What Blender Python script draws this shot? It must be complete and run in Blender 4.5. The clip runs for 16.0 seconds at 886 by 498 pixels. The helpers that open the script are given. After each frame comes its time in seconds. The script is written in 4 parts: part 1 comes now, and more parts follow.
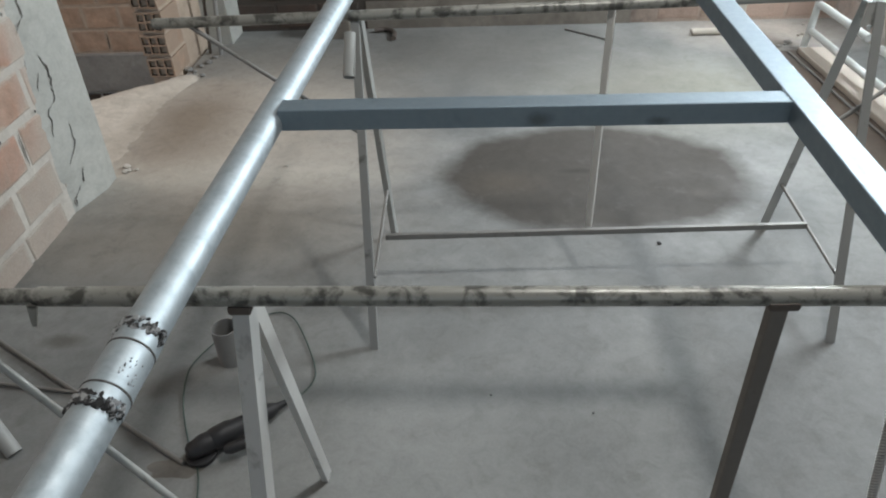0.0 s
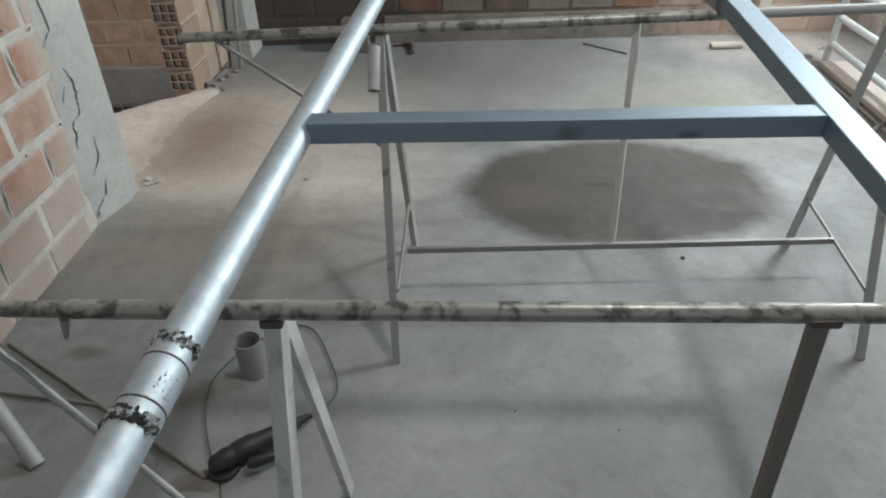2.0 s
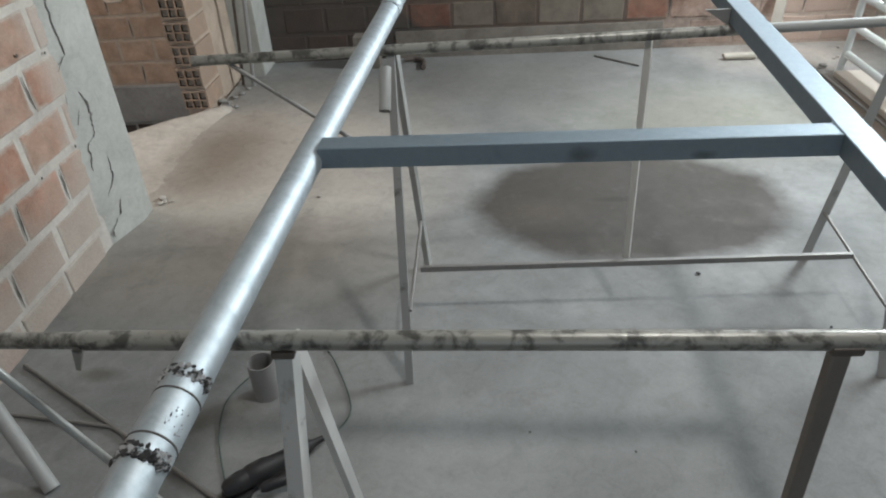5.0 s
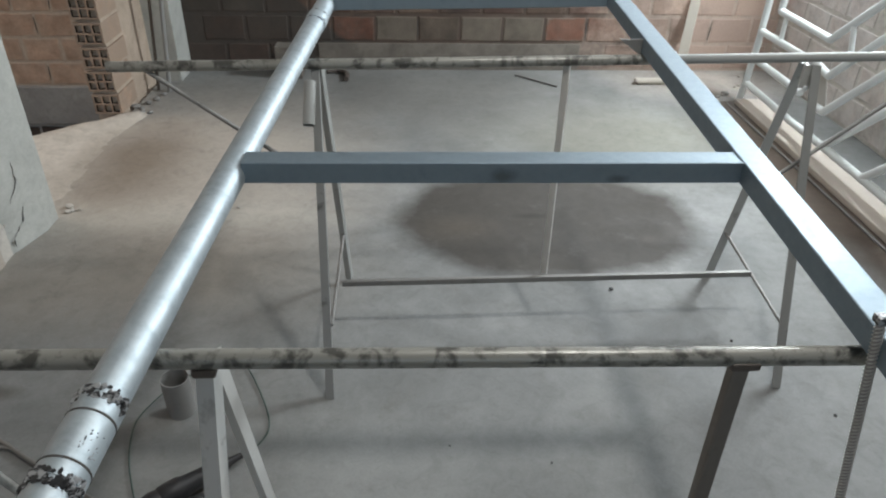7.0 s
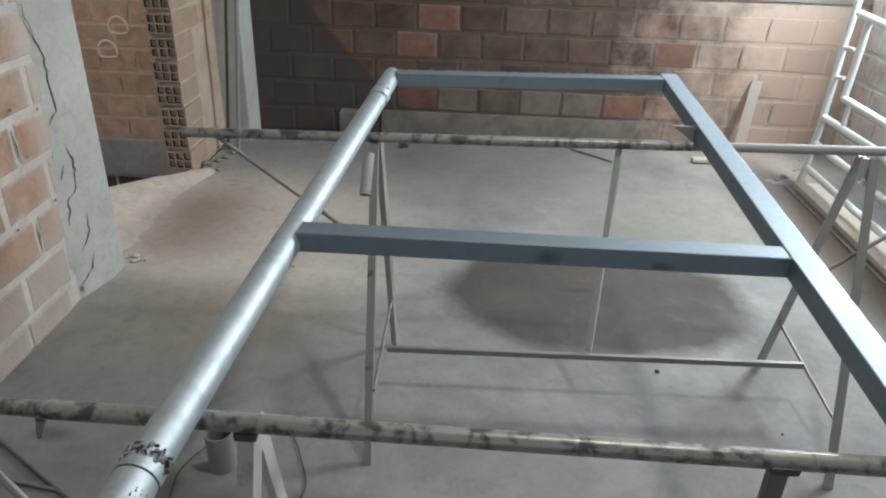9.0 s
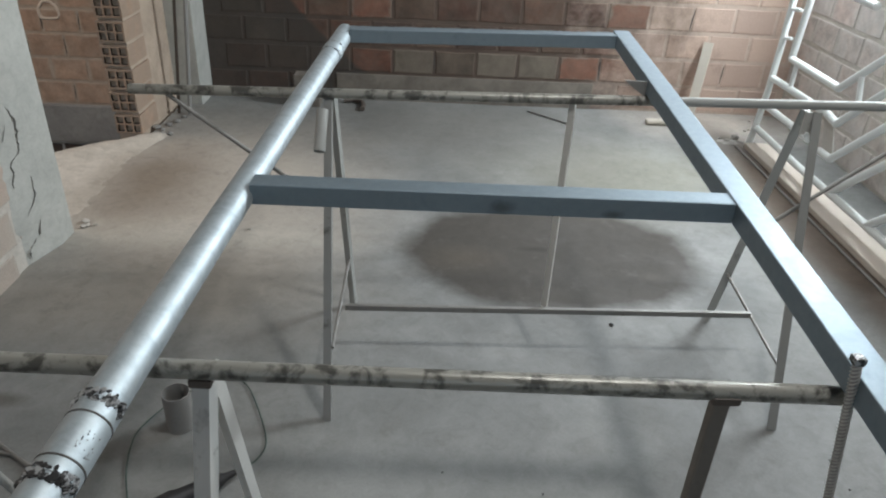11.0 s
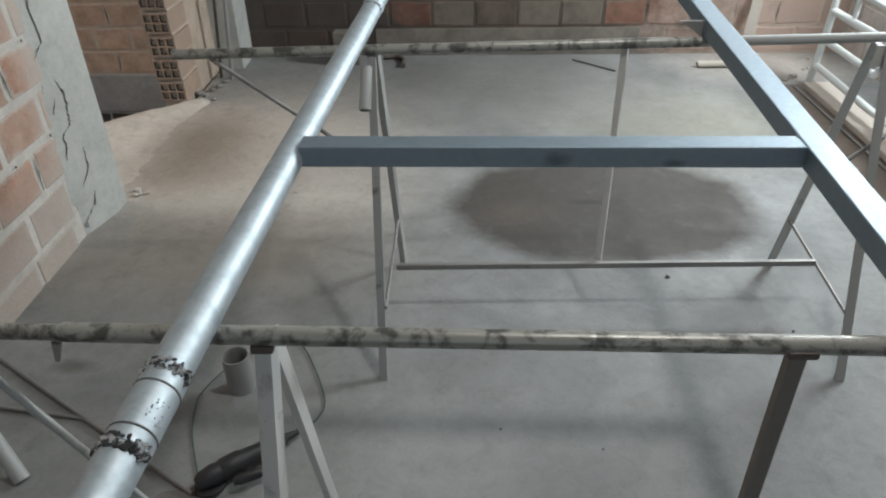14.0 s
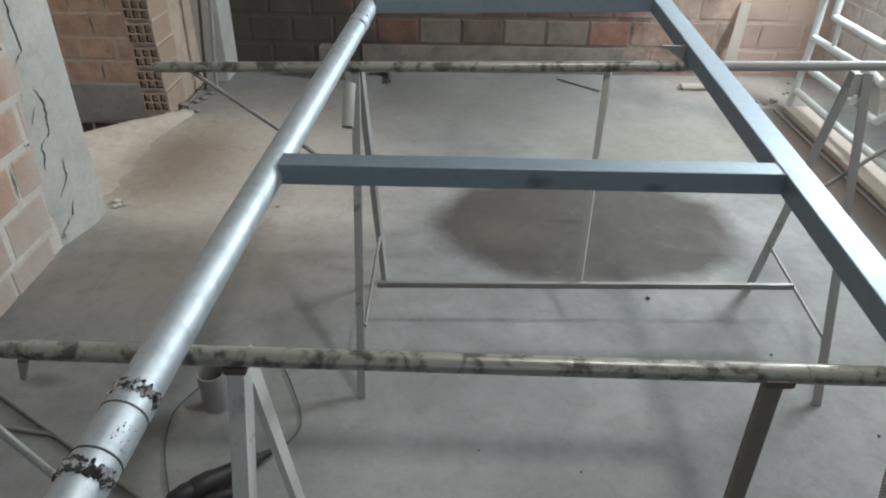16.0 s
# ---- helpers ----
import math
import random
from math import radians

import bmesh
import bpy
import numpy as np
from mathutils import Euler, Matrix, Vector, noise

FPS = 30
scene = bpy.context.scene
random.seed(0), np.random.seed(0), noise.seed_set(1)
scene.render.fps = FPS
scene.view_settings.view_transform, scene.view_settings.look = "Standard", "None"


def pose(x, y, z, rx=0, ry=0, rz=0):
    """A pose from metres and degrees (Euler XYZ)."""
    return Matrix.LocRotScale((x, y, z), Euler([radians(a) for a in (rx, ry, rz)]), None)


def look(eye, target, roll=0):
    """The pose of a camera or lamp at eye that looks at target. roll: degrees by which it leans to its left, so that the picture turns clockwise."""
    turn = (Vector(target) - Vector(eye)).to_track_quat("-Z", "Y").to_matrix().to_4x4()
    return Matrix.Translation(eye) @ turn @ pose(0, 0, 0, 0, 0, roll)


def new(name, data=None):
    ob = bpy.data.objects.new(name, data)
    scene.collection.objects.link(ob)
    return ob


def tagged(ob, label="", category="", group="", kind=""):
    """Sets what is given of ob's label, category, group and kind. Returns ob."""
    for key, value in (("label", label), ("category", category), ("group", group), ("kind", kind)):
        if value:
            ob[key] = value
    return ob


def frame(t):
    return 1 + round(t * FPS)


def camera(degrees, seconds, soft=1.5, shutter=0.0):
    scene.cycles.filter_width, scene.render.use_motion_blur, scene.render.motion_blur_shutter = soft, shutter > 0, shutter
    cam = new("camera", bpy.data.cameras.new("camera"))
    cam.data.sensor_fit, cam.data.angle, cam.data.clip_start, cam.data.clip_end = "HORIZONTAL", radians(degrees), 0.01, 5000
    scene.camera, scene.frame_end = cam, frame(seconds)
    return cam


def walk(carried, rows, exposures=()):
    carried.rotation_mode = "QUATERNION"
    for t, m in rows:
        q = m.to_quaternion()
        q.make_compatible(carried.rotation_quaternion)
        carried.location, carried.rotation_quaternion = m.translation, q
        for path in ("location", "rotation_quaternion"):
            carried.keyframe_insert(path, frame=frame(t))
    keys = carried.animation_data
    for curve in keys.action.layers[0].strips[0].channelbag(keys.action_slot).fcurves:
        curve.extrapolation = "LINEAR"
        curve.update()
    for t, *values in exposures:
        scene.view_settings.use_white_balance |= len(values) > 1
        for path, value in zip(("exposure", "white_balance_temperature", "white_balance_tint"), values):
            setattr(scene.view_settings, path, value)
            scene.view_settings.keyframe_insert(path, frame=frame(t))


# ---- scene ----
cam = camera(64.8, 16.0, soft=2.1)
PATH = [
    (0, (0.254, -1.392, 1.31), (0.187, 0.244, 0.161), -2.1),
    (0.5, (0.268, -1.398, 1.307), (0.299, 0.248, 0.171), -1.7),
    (1, (0.234, -1.402, 1.315), (0.171, 0.262, 0.207), -1.9),
    (1.5, (0.226, -1.388, 1.309), (0.108, 0.27, 0.198), -2.9),
    (2, (0.225, -1.384, 1.307), (0.123, 0.272, 0.19), -2.5),
    (2.5, (0.221, -1.382, 1.309), (0.099, 0.268, 0.185), -3.0),
    (3, (0.217, -1.379, 1.306), (0.101, 0.27, 0.18), -2.5),
    (5.5, (0.236, -1.362, 1.338), (0.1, 0.329, 0.279), -4.0),
    (6, (0.245, -1.389, 1.356), (0.219, 0.345, 0.359), -1.5),
    (6.5, (0.229, -1.393, 1.361), (0.282, 0.332, 0.35), 2.4),
    (7, (0.219, -1.372, 1.341), (0.31, 0.316, 0.273), 1.2),
    (7.5, (0.239, -1.385, 1.367), (0.238, 0.336, 0.348), -1.2),
    (8, (0.249, -1.364, 1.367), (0.241, 0.397, 0.42), -1.4),
    (8.5, (0.254, -1.385, 1.388), (0.26, 0.397, 0.479), 0.7),
    (9, (0.231, -1.386, 1.382), (0.17, 0.389, 0.462), 2.0),
    (9.5, (0.257, -1.385, 1.365), (0.275, 0.368, 0.402), 1.0),
    (12, (0.237, -1.423, 1.352), (0.286, 0.306, 0.347), 3.4),
    (12.5, (0.237, -1.421, 1.347), (0.279, 0.295, 0.321), 3.3),
    (13, (0.231, -1.399, 1.338), (0.301, 0.296, 0.279), 3.3),
    (13.5, (0.254, -1.381, 1.347), (0.343, 0.297, 0.261), 1.7),
    (14, (0.224, -1.384, 1.342), (0.157, 0.284, 0.242), -1.1),
    (14.5, (0.232, -1.376, 1.337), (0.153, 0.295, 0.24), -1.8),
    (15, (0.242, -1.379, 1.341), (0.23, 0.295, 0.247), -1.0),
    (15.5, (0.239, -1.378, 1.347), (0.254, 0.313, 0.278), 0.9),
    (16, (0.232, -1.371, 1.347), (0.21, 0.321, 0.281), 0.7),
]
walk(cam, [(t, look(eye, target, roll)) for t, eye, target, roll in PATH], [(0, -0.04), (3, 0.0), (6, -0.04), (9, -0.08), (12.5, -0.13), (14, -0.09), (16, -0.07)])

# ---- world, sun, daylight openings and added fill lamps ----
world = bpy.data.worlds.new("world")
scene.world = world
world.use_nodes = True
wn = world.node_tree.nodes
sky = wn.new("ShaderNodeTexSky")
sky.sky_type, sky.sun_disc = "NISHITA", False
sky.sun_elevation, sky.sun_rotation = radians(48), radians(30)
world.node_tree.links.new(sky.outputs[0], wn["Background"].inputs[0])
wn["Background"].inputs[1].default_value = 0.12


def area(name, m, sx, sy, watts, colour=(1, 1, 1)):
    data = bpy.data.lights.new(name, "AREA")
    data.shape, data.size, data.size_y, data.energy, data.color = "RECTANGLE", sx, sy, watts, colour
    ob = new(name, data)
    ob.matrix_world = m
    return ob


# daylight in the high opening of the right wall, an added back window, the small skylight, the unseen roof opening of
# the lower area, and an added fill from behind
TINT = (0.90, 0.98, 1.02)
area("side_daylight", look((2.54, 1.80, 2.0), (0.7, 1.1, 0.2)), 0.6, 0.5, 100, TINT)
# unseen back window, its lamp added to brighten the right side
area("back_window_fill", look((1.88, 2.82, 1.45), (1.2, 0.4, 0.2)), 0.9, 0.9, 13, TINT)
area("skylight_daylight", look((0.97, -0.35, 2.74), (0.97, -0.349, 0)), 0.15, 0.15, 26, (1.0, 0.985, 0.955))
area("yard_daylight", look((-3.0, 1.9, 2.70), (-2.2, 2.4, 0.0)), 1.6, 1.6, 43, (1.0, 0.90, 0.79))
# soft fill added behind the viewpoint, with no known source
area("rear_fill", look((0.4, -3.85, 1.6), (0.2, 0.5, 0.6)), 2.6, 1.6, 6, TINT)

# ---- materials ----


def material(name, build):
    m = bpy.data.materials.new(name)
    m.use_nodes = True
    t = m.node_tree
    build(t, t.nodes, t.links, t.nodes["Principled BSDF"])
    return m


def coords(t):
    """Place in metres: world position, so that neighbouring pieces differ."""
    n = t.nodes.new("ShaderNodeNewGeometry")
    return n.outputs["Position"]


def noise_tex(t, scale, detail=5.0, rough=0.6, vec=None, distortion=0.0):
    n = t.nodes.new("ShaderNodeTexNoise")
    n.inputs["Scale"].default_value, n.inputs["Detail"].default_value = scale, detail
    n.inputs["Roughness"].default_value, n.inputs["Distortion"].default_value = rough, distortion
    t.links.new(vec if vec is not None else coords(t), n.inputs["Vector"])
    return n.outputs["Fac"]


def ramp(t, fac, stops):
    n = t.nodes.new("ShaderNodeValToRGB")
    e = n.color_ramp.elements
    while len(e) < len(stops):
        e.new(0.5)
    for k, (p, c) in zip(e, stops):
        k.position, k.color = p, (*c, 1) if len(c) == 3 else c
    t.links.new(fac, n.inputs[0])
    return n.outputs[0]


def grey(v):
    return (v, v, v)


def mix(t, fac, a, b, mode="MIX"):
    n = t.nodes.new("ShaderNodeMix")
    n.data_type, n.blend_type = "RGBA", mode
    for s, v in ((n.inputs[0], fac), (n.inputs[6], a), (n.inputs[7], b)):
        if isinstance(v, (int, float)):
            s.default_value = v
        elif isinstance(v, tuple):
            s.default_value = (*v, 1)
        else:
            t.links.new(v, s)
    return n.outputs[2]


def bump(t, bsdf, height, strength, distance):
    n = t.nodes.new("ShaderNodeBump")
    n.inputs["Strength"].default_value, n.inputs["Distance"].default_value = strength, distance
    t.links.new(height, n.inputs["Height"])
    t.links.new(n.outputs[0], bsdf.inputs["Normal"])


def piece_random(t):
    return t.nodes.new("ShaderNodeObjectInfo").outputs["Random"]


def math_node(t, op, a, b=0.0, clamp=False):
    n = t.nodes.new("ShaderNodeMath")
    n.operation, n.use_clamp = op, clamp
    for s, v in zip(n.inputs, (a, b)):
        if isinstance(v, (int, float)):
            s.default_value = v
        else:
            t.links.new(v, s)
    return n.outputs[0]


def spot(t, centre, size, soft=0.15, wobble=0.25, scale=2.5):
    """1 inside an ellipse on the place's own axes, 0 outside, with an uneven edge."""
    n = t.nodes.new("ShaderNodeVectorMath")
    n.operation = "SUBTRACT"
    t.links.new(coords(t), n.inputs[0])
    n.inputs[1].default_value = centre
    d = t.nodes.new("ShaderNodeVectorMath")
    d.operation = "DIVIDE"
    t.links.new(n.outputs[0], d.inputs[0])
    d.inputs[1].default_value = size
    q = t.nodes.new("ShaderNodeVectorMath")
    q.operation = "LENGTH"
    t.links.new(d.outputs[0], q.inputs[0])
    far = math_node(t, "ADD", q.outputs["Value"], math_node(t, "MULTIPLY", math_node(t, "SUBTRACT", noise_tex(t, scale, 6, 0.6), 0.5), wobble * 2))
    return ramp(t, math_node(t, "MULTIPLY", far, 0.5), [(0.5 - soft / 2, grey(1)), (0.5 + soft / 2, grey(0))])


def painted_stair_shade(t):
    """A stair's cast shade painted on the back wall: dark under a sloping line, fading away from it."""
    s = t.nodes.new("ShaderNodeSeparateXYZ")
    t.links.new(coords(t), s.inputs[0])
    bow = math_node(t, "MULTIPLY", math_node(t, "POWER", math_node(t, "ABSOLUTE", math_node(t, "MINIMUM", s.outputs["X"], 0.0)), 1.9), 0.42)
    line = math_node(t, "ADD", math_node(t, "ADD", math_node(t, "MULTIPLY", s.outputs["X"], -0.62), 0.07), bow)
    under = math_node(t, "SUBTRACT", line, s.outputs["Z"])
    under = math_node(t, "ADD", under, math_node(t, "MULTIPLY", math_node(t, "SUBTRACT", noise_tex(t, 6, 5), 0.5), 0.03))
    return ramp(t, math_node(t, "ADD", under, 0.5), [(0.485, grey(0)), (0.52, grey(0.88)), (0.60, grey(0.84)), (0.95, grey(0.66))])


def pale_right_end(t):
    """A paler, uneven tone that grows towards the right end of the back wall."""
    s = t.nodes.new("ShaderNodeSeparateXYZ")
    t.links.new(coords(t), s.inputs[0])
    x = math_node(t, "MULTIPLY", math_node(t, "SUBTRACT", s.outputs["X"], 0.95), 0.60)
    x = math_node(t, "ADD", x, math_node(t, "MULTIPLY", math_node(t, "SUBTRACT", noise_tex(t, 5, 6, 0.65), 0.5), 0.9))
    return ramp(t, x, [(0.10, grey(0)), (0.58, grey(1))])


def brick_material(name, stops, dust=(0.42, 0.38, 0.34), dusty=0.55, mortar=(0.40, 0.37, 0.33), shade_painted=False, patches=()):
    def build(t, n, l, b):
        tone = ramp(t, piece_random(t), stops)
        blotch = ramp(t, noise_tex(t, 11, 6, 0.65), [(0.28, grey(0.55)), (0.72, grey(1.18))])
        c = mix(t, 1.0, tone, blotch, "MULTIPLY")
        film = ramp(t, noise_tex(t, 6, 7, 0.7, distortion=0.6), [(0.40, grey(0)), (0.72, grey(dusty))])
        c = mix(t, film, c, dust)
        # mortar smeared over the brick's edges
        s = n.new("ShaderNodeSeparateXYZ")
        l.new(n.new("ShaderNodeTexCoord").outputs["Generated"], s.inputs[0])
        ex = math_node(t, "MULTIPLY", math_node(t, "ABSOLUTE", math_node(t, "SUBTRACT", s.outputs["X"], 0.5)), 2.0)
        ez = math_node(t, "MULTIPLY", math_node(t, "ABSOLUTE", math_node(t, "SUBTRACT", s.outputs["Z"], 0.5)), 2.0)
        edge = math_node(t, "MAXIMUM", math_node(t, "POWER", ex, 1.5), ez)
        edge = math_node(t, "ADD", edge, math_node(t, "MULTIPLY", math_node(t, "SUBTRACT", noise_tex(t, 13, 5, 0.65), 0.5), 0.9))
        c = mix(t, ramp(t, edge, [(0.78, grey(0)), (1.0, grey(0.92))]), c, mortar)
        for centre, size, soft, wobble, scale, colour, amount in patches:
            c = mix(t, math_node(t, "MULTIPLY", spot(t, centre, size, soft, wobble, scale), amount), c, colour)
        if shade_painted:
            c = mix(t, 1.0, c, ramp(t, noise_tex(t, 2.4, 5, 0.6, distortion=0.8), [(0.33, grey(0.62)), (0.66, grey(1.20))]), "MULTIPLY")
            # stair shade mixed into the brick colour
            c = mix(t, painted_stair_shade(t), c, (0.055, 0.049, 0.043))
            c = mix(t, math_node(t, "MULTIPLY", pale_right_end(t), 0.85), c, mix(t, ramp(t, piece_random(t), [(0.0, grey(0)), (1.0, grey(1))]), (0.58, 0.44, 0.37), (0.70, 0.53, 0.435)))
        grit = ramp(t, noise_tex(t, 160, 3, 0.7), [(0.35, grey(0.88)), (0.65, grey(1.06))])
        c = mix(t, 1.0, c, grit, "MULTIPLY")
        l.new(c, b.inputs["Base Color"])
        b.inputs["Roughness"].default_value = 0.92
        bump(t, b, noise_tex(t, 70, 5, 0.7), 0.5, 0.004)
    return material(name, build)


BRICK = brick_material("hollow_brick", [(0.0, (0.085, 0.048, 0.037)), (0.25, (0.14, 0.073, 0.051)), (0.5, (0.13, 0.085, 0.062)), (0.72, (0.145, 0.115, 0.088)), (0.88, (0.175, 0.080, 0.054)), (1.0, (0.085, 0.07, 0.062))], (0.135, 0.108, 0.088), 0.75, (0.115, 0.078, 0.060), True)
BRICK_PALE = brick_material("mortar_washed_brick", [(0.0, (0.165, 0.138, 0.108)), (0.5, (0.19, 0.162, 0.13)), (1.0, (0.15, 0.13, 0.10))], (0.18, 0.148, 0.12), 0.85, (0.155, 0.125, 0.10))
BRICK_RED = brick_material("clean_red_brick", [(0.0, (0.21, 0.098, 0.068)), (1.0, (0.25, 0.12, 0.082))], (0.20, 0.15, 0.12), 0.6, (0.20, 0.165, 0.135))
BRICK_END = brick_material("open_brick_end", [(0.0, (0.44, 0.29, 0.205)), (1.0, (0.50, 0.34, 0.245))], (0.46, 0.36, 0.28), 0.7, (0.37, 0.28, 0.215))
BRICK_WARM = brick_material("orange_hollow_brick", [(0.0, (0.42, 0.215, 0.145)), (0.35, (0.48, 0.27, 0.19)), (0.7, (0.44, 0.285, 0.215)), (1.0, (0.50, 0.24, 0.16))], (0.44, 0.34, 0.275), 0.75, (0.45, 0.405, 0.355), patches=(((-1.165, 0.82, 0.5), (9, 0.12, 9), 0.5, 0.6, 6.0, (0.50, 0.46, 0.41), 0.75), ((-1.165, 0.2, 0.0), (9, 9, 0.30), 0.5, 0.4, 4.0, (0.42, 0.385, 0.34), 0.75)))
BRICK_FAR = brick_material("pale_orange_brick", [(0.0, (0.46, 0.30, 0.215)), (0.5, (0.51, 0.345, 0.25)), (1.0, (0.49, 0.30, 0.205))], (0.48, 0.37, 0.285), 0.7, (0.46, 0.36, 0.28))
# dusty bricks of the right wall, paled to carry glare haze in their colour
BRICK_GREY = brick_material("dusty_hazed_brick", [(0.0, (0.54, 0.475, 0.435)), (0.5, (0.61, 0.545, 0.505)), (1.0, (0.60, 0.49, 0.44))], (0.66, 0.64, 0.62), 0.85, (0.62, 0.585, 0.555))


def concrete_material(name, dark, light, stain, gloss=0.85, patches=(), big=1.3, shade_painted=False):
    def build(t, n, l, b):
        c = ramp(t, noise_tex(t, big, 7, 0.55, distortion=0.5), [(0.34, dark), (0.66, light)])
        c = mix(t, ramp(t, noise_tex(t, big * 4, 6, 0.6, distortion=0.8), [(0.50, grey(0)), (0.75, grey(0.35))]), c, stain)
        for centre, size, soft, wobble, scale, colour, amount in patches:
            c = mix(t, math_node(t, "MULTIPLY", spot(t, centre, size, soft, wobble, scale), amount), c, colour)
        c = mix(t, ramp(t, noise_tex(t, 9, 8, 0.7), [(0.56, grey(0)), (0.80, grey(0.6))]), c, stain)
        if shade_painted:
            # the same cast shade darkens the mortar colour
            c = mix(t, painted_stair_shade(t), c, (0.06, 0.054, 0.048))
            c = mix(t, math_node(t, "MULTIPLY", pale_right_end(t), 0.88), c, (0.60, 0.485, 0.41))
        c = mix(t, 1.0, c, ramp(t, noise_tex(t, 17, 7, 0.72, distortion=1.2), [(0.30, grey(0.86)), (0.5, grey(1.0)), (0.72, grey(1.10))]), "MULTIPLY")
        c = mix(t, 1.0, c, ramp(t, noise_tex(t, 130, 4, 0.7), [(0.32, grey(0.94)), (0.68, grey(1.05))]), "MULTIPLY")
        l.new(c, b.inputs["Base Color"])
        l.new(ramp(t, noise_tex(t, 3, 5, 0.6), [(0.3, grey(gloss - 0.2)), (0.7, grey(min(gloss + 0.1, 1)))]), b.inputs["Roughness"])
        bump(t, b, noise_tex(t, 30, 6, 0.6), 0.14, 0.004)
    return material(name, build)


DUST = (0.47, 0.42, 0.365)
FLOOR_MARKS = (
    ((-0.85, 1.45, 0), (0.75, 0.85, 9), 0.45, 0.45, 2.0, DUST, 0.85),  # drifted dust by the pillar
    ((-0.75, 0.98, 0), (0.55, 0.10, 9), 0.7, 0.5, 3.0, (0.50, 0.47, 0.42), 0.8),
    ((-0.65, 0.62, 0), (0.55, 0.30, 9), 0.6, 0.5, 2.5, (0.21, 0.185, 0.155), 0.7),
    ((-0.98, 1.50, 0), (0.20, 0.36, 9), 0.7, 0.6, 3.5, (0.20, 0.155, 0.115), 0.8),
    # brighter near floor, the extra light put into its colour
    ((0.15, -0.55, 0), (0.8, 0.5, 9), 0.7, 0.5, 2.5, (0.32, 0.325, 0.315), 0.6),
    # painted shade that tones down the right foreground under the skylight
    ((1.0, -0.35, 0), (0.75, 0.55, 9), 0.8, 0.6, 2.0, (0.15, 0.155, 0.16), 0.45),
    ((1.25, 1.75, 0), (0.6, 0.40, 9), 0.6, 0.5, 2.0, (0.235, 0.228, 0.18), 0.6),
    # shade along the back wall's foot, painted as a darker tone
    ((0.3, 2.35, 0), (0.9, 0.5, 9), 0.6, 0.5, 2.0, (0.165, 0.158, 0.145), 0.7),
    ((0.745, 0.965, 0), (0.575, 0.40, 9), 0.10, 0.17, 5.0, (0.052, 0.045, 0.038), 0.93),  # damp patch
    ((0.69, 0.985, 0), (0.07, 0.016, 9), 0.6, 0.5, 9.0, (0.03, 0.026, 0.022), 0.7),
    ((0.40, 0.90, 0), (0.10, 0.07, 9), 0.8, 0.6, 6.0, (0.13, 0.105, 0.078), 0.30),
    ((-0.887, 0.048, 0), (0.05, 0.025, 9), 0.5, 0.5, 12.0, (0.10, 0.09, 0.08), 0.7),
    ((1.10, 0.80, 0), (0.05, 0.03, 9), 0.6, 0.6, 9.0, (0.10, 0.09, 0.08), 0.5),
    ((1.94, 2.62, 0), (0.40, 0.28, 9), 0.7, 0.5, 3.0, (0.50, 0.45, 0.40), 0.85),  # pale dust in the corner
    ((1.93, 1.3, 0), (0.15, 1.05, 9), 0.4, 0.35, 3.0, (0.11, 0.08, 0.06), 0.95),  # dirt along the board
)
FLOOR = concrete_material("trowelled_concrete", (0.165, 0.17, 0.168), (0.272, 0.277, 0.272), (0.135, 0.13, 0.122), 0.80, FLOOR_MARKS, big=2.3)
PLASTER = concrete_material("grey_render", (0.39, 0.395, 0.37), (0.48, 0.485, 0.455), (0.33, 0.33, 0.31), 0.9, big=3.0)
BACK_MORTAR = concrete_material("brown_mortar", (0.078, 0.055, 0.044), (0.118, 0.084, 0.067), (0.10, 0.085, 0.07), 0.95, big=5.0, shade_painted=True)
BAND = concrete_material("smeared_mortar", (0.135, 0.118, 0.10), (0.215, 0.19, 0.162), (0.11, 0.09, 0.072), 0.95, big=7.0)
WARM_MORTAR = concrete_material("warm_mortar", (0.42, 0.335, 0.265), (0.52, 0.42, 0.335), (0.34, 0.26, 0.20), 0.95, big=5.0)
RING_DUST = concrete_material("ring_of_dust", (0.66, 0.56, 0.47), (0.74, 0.64, 0.54), (0.52, 0.42, 0.34), 0.97, big=6.0)
MORTAR = concrete_material("mortar", (0.33, 0.31, 0.28), (0.46, 0.43, 0.39), (0.26, 0.23, 0.20), 0.95, big=5.0)
PALE_MORTAR = concrete_material("pale_mortar", (0.46, 0.43, 0.39), (0.58, 0.55, 0.50), (0.36, 0.32, 0.28), 0.95, big=5.0)
DARK_CONCRETE = concrete_material("old_concrete", (0.24, 0.23, 0.22), (0.35, 0.34, 0.32), (0.18, 0.165, 0.15), 0.9, big=3.0)
SAND = concrete_material("dry_sand", (0.49, 0.44, 0.38), (0.60, 0.545, 0.48), (0.27, 0.235, 0.195), 0.97, FLOOR_MARKS[3:4], big=4.0)
CEILING_MAT = concrete_material("ceiling_concrete", (0.34, 0.34, 0.33), (0.44, 0.44, 0.43), (0.26, 0.25, 0.24), 0.9)


